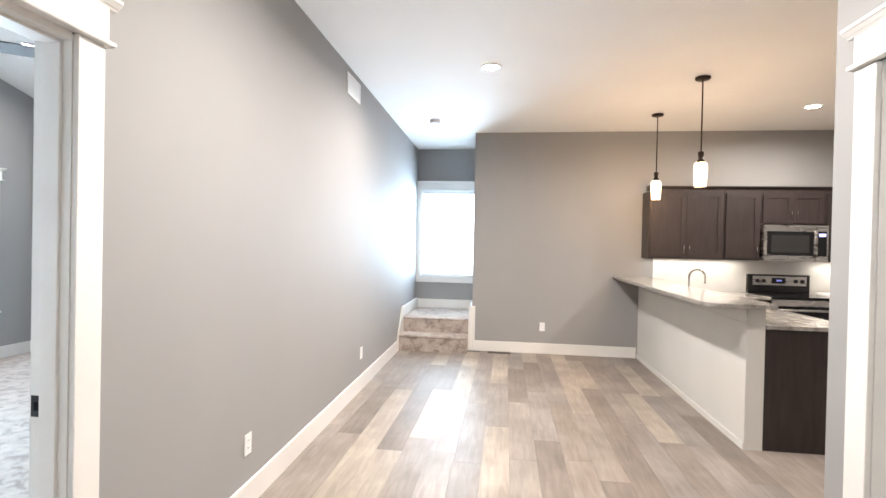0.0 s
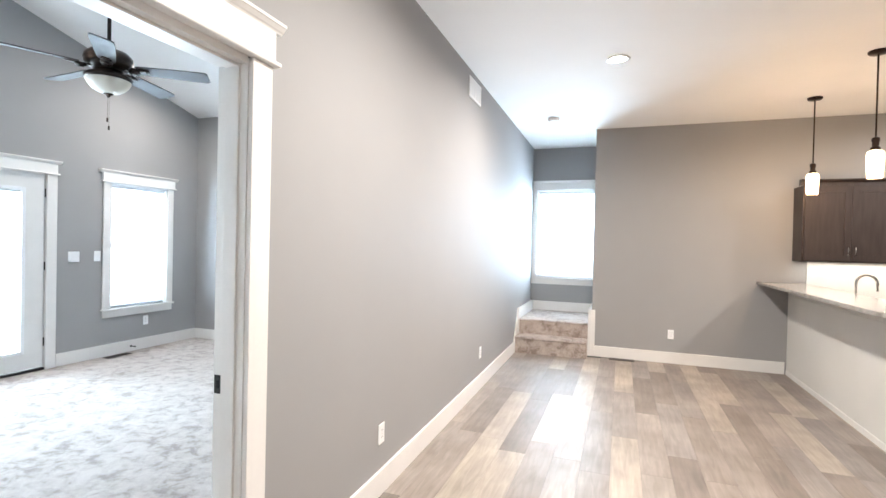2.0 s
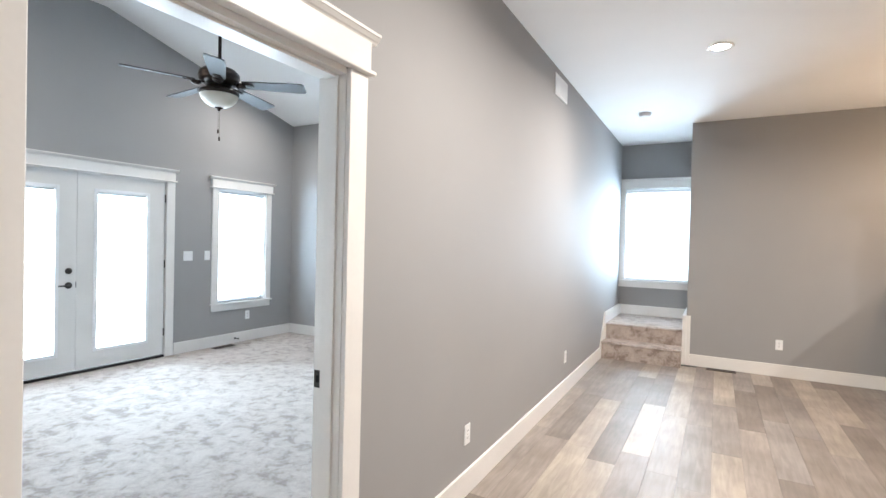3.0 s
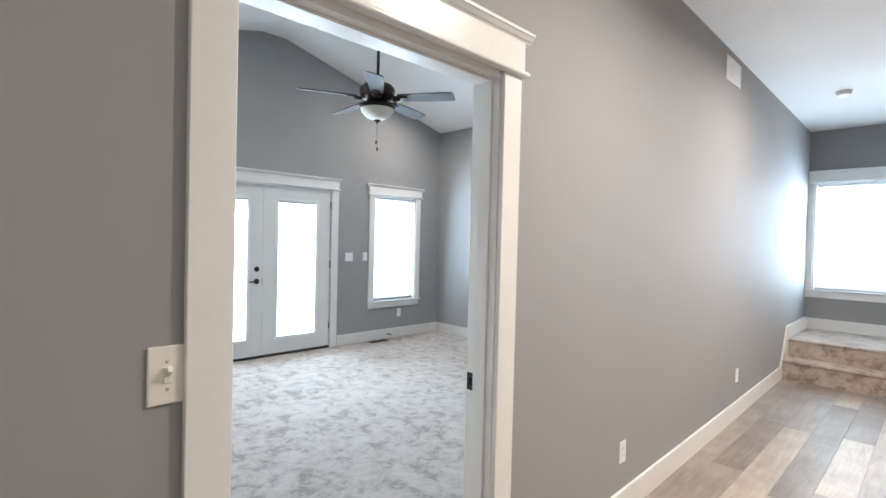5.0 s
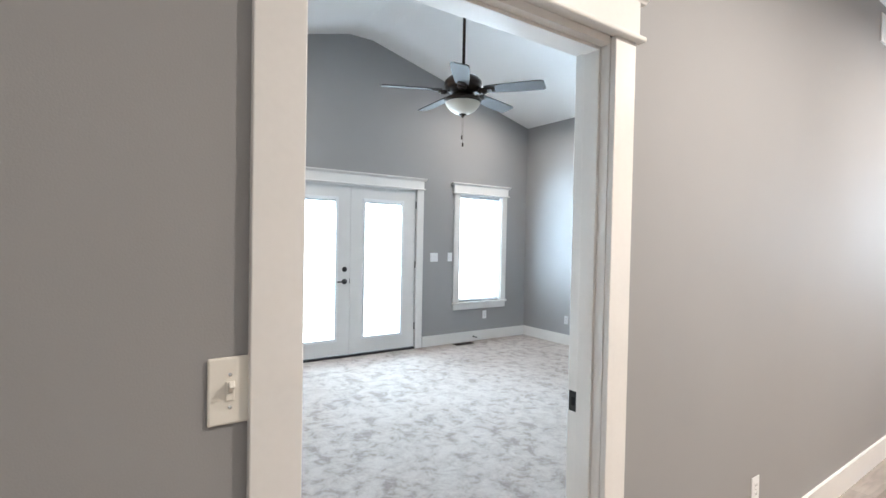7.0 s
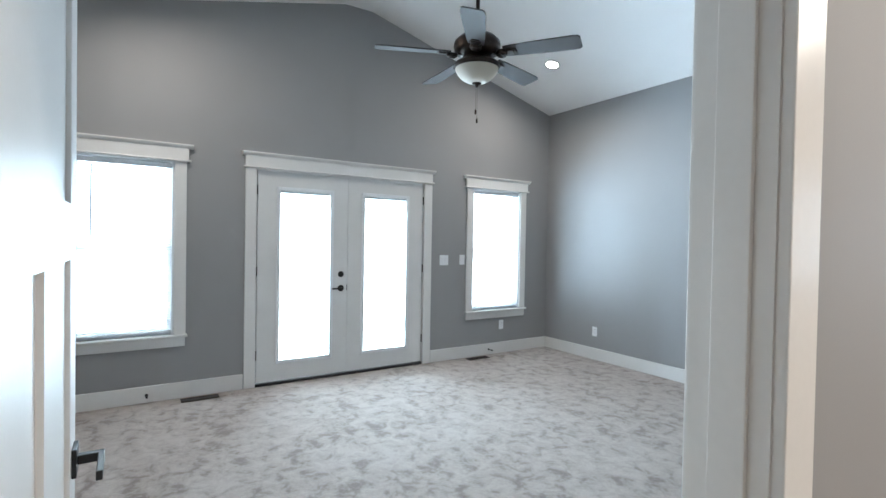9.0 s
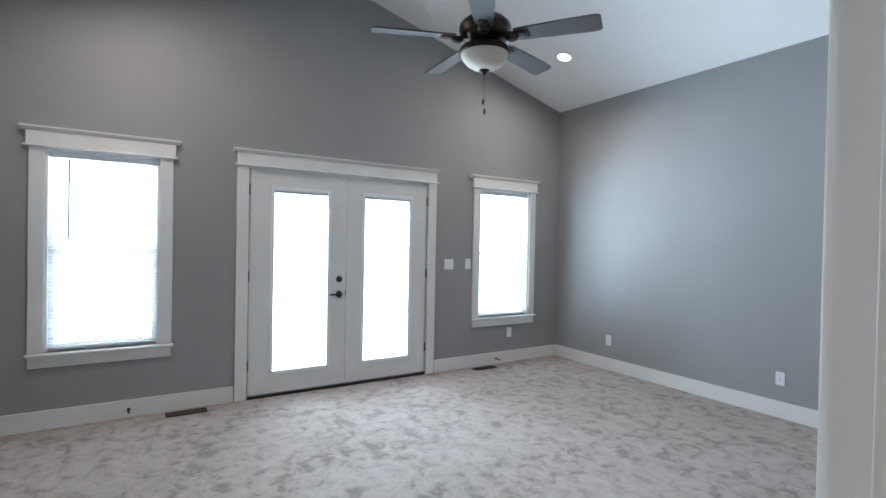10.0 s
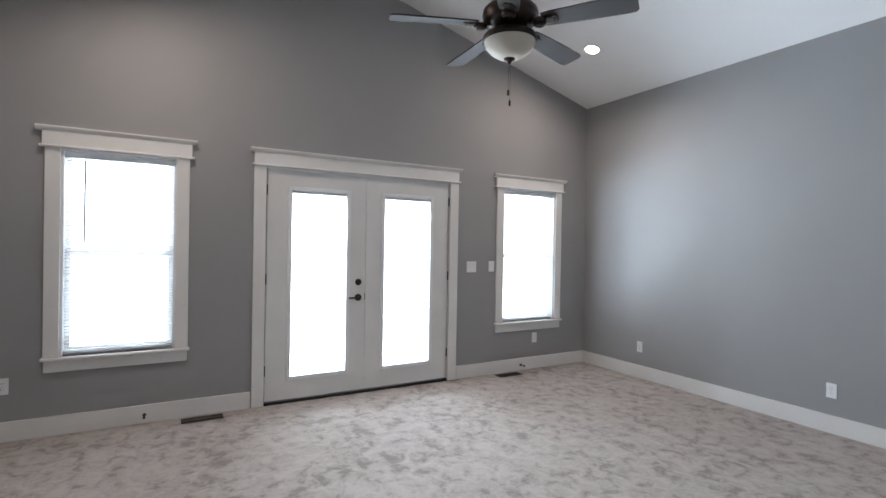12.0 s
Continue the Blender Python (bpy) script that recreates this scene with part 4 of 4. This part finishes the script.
# base cabinets and worktops
for x0, x1, n, label in ((2.56, 3.118, 1, "dark stained base cabinet beside the range"), (3.84, 4.60, 2, "dark stained base cabinet beside the range")):
    cabinet("base_cabinet", pose(x0, B - 0.60, 0), x1 - x0 - 0.002, 0.60, 0.875 - 0.09, 0.09, n, label, "high")
y = PN + 0.03
for n in range(4):
    d = (B - 0.62 - PN - 0.03) / 4
    cabinet("base_cabinet", pose(2.55, y, 0, 0, 0, 90), d - 0.002, 0.60, 0.875 - 0.09, 0.09, 2, "dark stained base cabinet behind the bar", "high")
    y += d
solid("end_panel", boxes((1.947, 2.56, PN + 0.008, PN + 0.028, 0, 0.875), bevel=0.001), CABINET, "dark stained end panel of the peninsula", "cabinet panel")
solid("worktop", boxes((1.947, 2.585, PN - 0.02, B - 0.002, 0.877, 0.907), (2.5852, 3.116, B - 0.635, B - 0.002, 0.877, 0.907), bevel=0.003), GRANITE, "speckled granite worktop with sink", "countertop")
solid("worktop", boxes((3.838, 4.62, B - 0.635, B - 0.002, 0.877, 0.907), bevel=0.003), GRANITE, "speckled granite worktop beside the range", "countertop")
solid("backsplash", boxes((1.992, 4.62, B - 0.010, B - 0.001, 0.908, UZ)), SPLASH, "white backsplash lit from under the cabinets", "backsplash", "structure")


def faucet():
    t = empty("faucet", pose(2.16, 5.90, 0.907), "satin nickel gooseneck kitchen faucet", "faucet")
    part("base", lathe([(0.027, 0), (0.027, 0.01), (0.018, 0.02), (0.016, 0.10)], 20), CHROME, t)
    pts = [(0, 0, 0.08), (0, 0, 0.22)] + [(0.085 - 0.085 * math.cos(a), 0, 0.22 + 0.085 * math.sin(a)) for a in [math.pi * k / 10 for k in range(1, 11)]] + [(0.17, 0, 0.15)]
    part("spout", tube(pts, 0.012, 12), CHROME, t)
    part("lever", tube([(0, 0.02, 0.06), (0, 0.07, 0.075)], 0.006, 8), CHROME, t)


faucet()
area("under_cabinet_lamp", pose(2.45, B - 0.12, UZ - 0.012), 1.1, 0.04, 2.6, (1, 0.93, 0.82))
area("under_cabinet_lamp", pose(4.2, B - 0.12, UZ - 0.012), 0.6, 0.04, 1.6, (1, 0.93, 0.82))
solid("towel", boxes((3.86, 4.2, B - 0.40, B - 0.14, 0.908, 0.945), bevel=0.012), METALWHITE, "folded white cloth on the worktop", "towel")


# ---- plank floor ----
def plank_floor():
    t = empty("floor_living", pose(0, 0, 0), "wood-look vinyl plank floor in mixed grey and tan", "floor", "structure")
    pw, pl, gap = 0.184, 1.22, 0.0004
    rng = random.Random(5)
    made = {}

    def plank(x0, x1, y0, y1):
        key = (round(x1 - x0, 3), round(y1 - y0, 3))
        if key not in made:
            w, n = key
            bm = bmesh.new()
            b = 0.0007
            lo = [bm.verts.new(p) for p in ((gap, gap, -0.008), (w - gap, gap, -0.008), (w - gap, n - gap, -0.008), (gap, n - gap, -0.008))]
            mi = [bm.verts.new(p) for p in ((gap, gap, -b), (w - gap, gap, -b), (w - gap, n - gap, -b), (gap, n - gap, -b))]
            hi = [bm.verts.new(p) for p in ((gap + b, gap + b, 0), (w - gap - b, gap + b, 0), (w - gap - b, n - gap - b, 0), (gap + b, n - gap - b, 0))]
            for k in range(4):
                j = (k + 1) % 4
                bm.faces.new((lo[k], lo[j], mi[j], mi[k])), bm.faces.new((mi[k], mi[j], hi[j], hi[k]))
            bm.faces.new(hi)
            made[key] = mesh_of("plank", bm, PLANK)
        p = new("plank", made[key])
        p.parent, p.location = t, (x0, y0, 0)

    plank(WB + 0.04, wx(B) - 0.0, J0, J1)
    x = wx(B)
    while x < EAST:
        y = SOUTH - rng.random() * pl
        top = B if x > -0.34 else 6.6
        x1 = min(x + pw, EAST)
        start = 2.14 if x > PX + 0.02 else SOUTH
        while y < top:
            y0, y1 = max(y, start), min(y + pl, top)
            if y1 - y0 > 0.03:
                plank(x, x1, y0, y1)
            y += pl
        x = x1
    part("underlay", boxes((WB + 0.04, EAST, SOUTH, B, -0.0118, -0.006)), BLACK, t, "dark joints under the planks")


plank_floor()
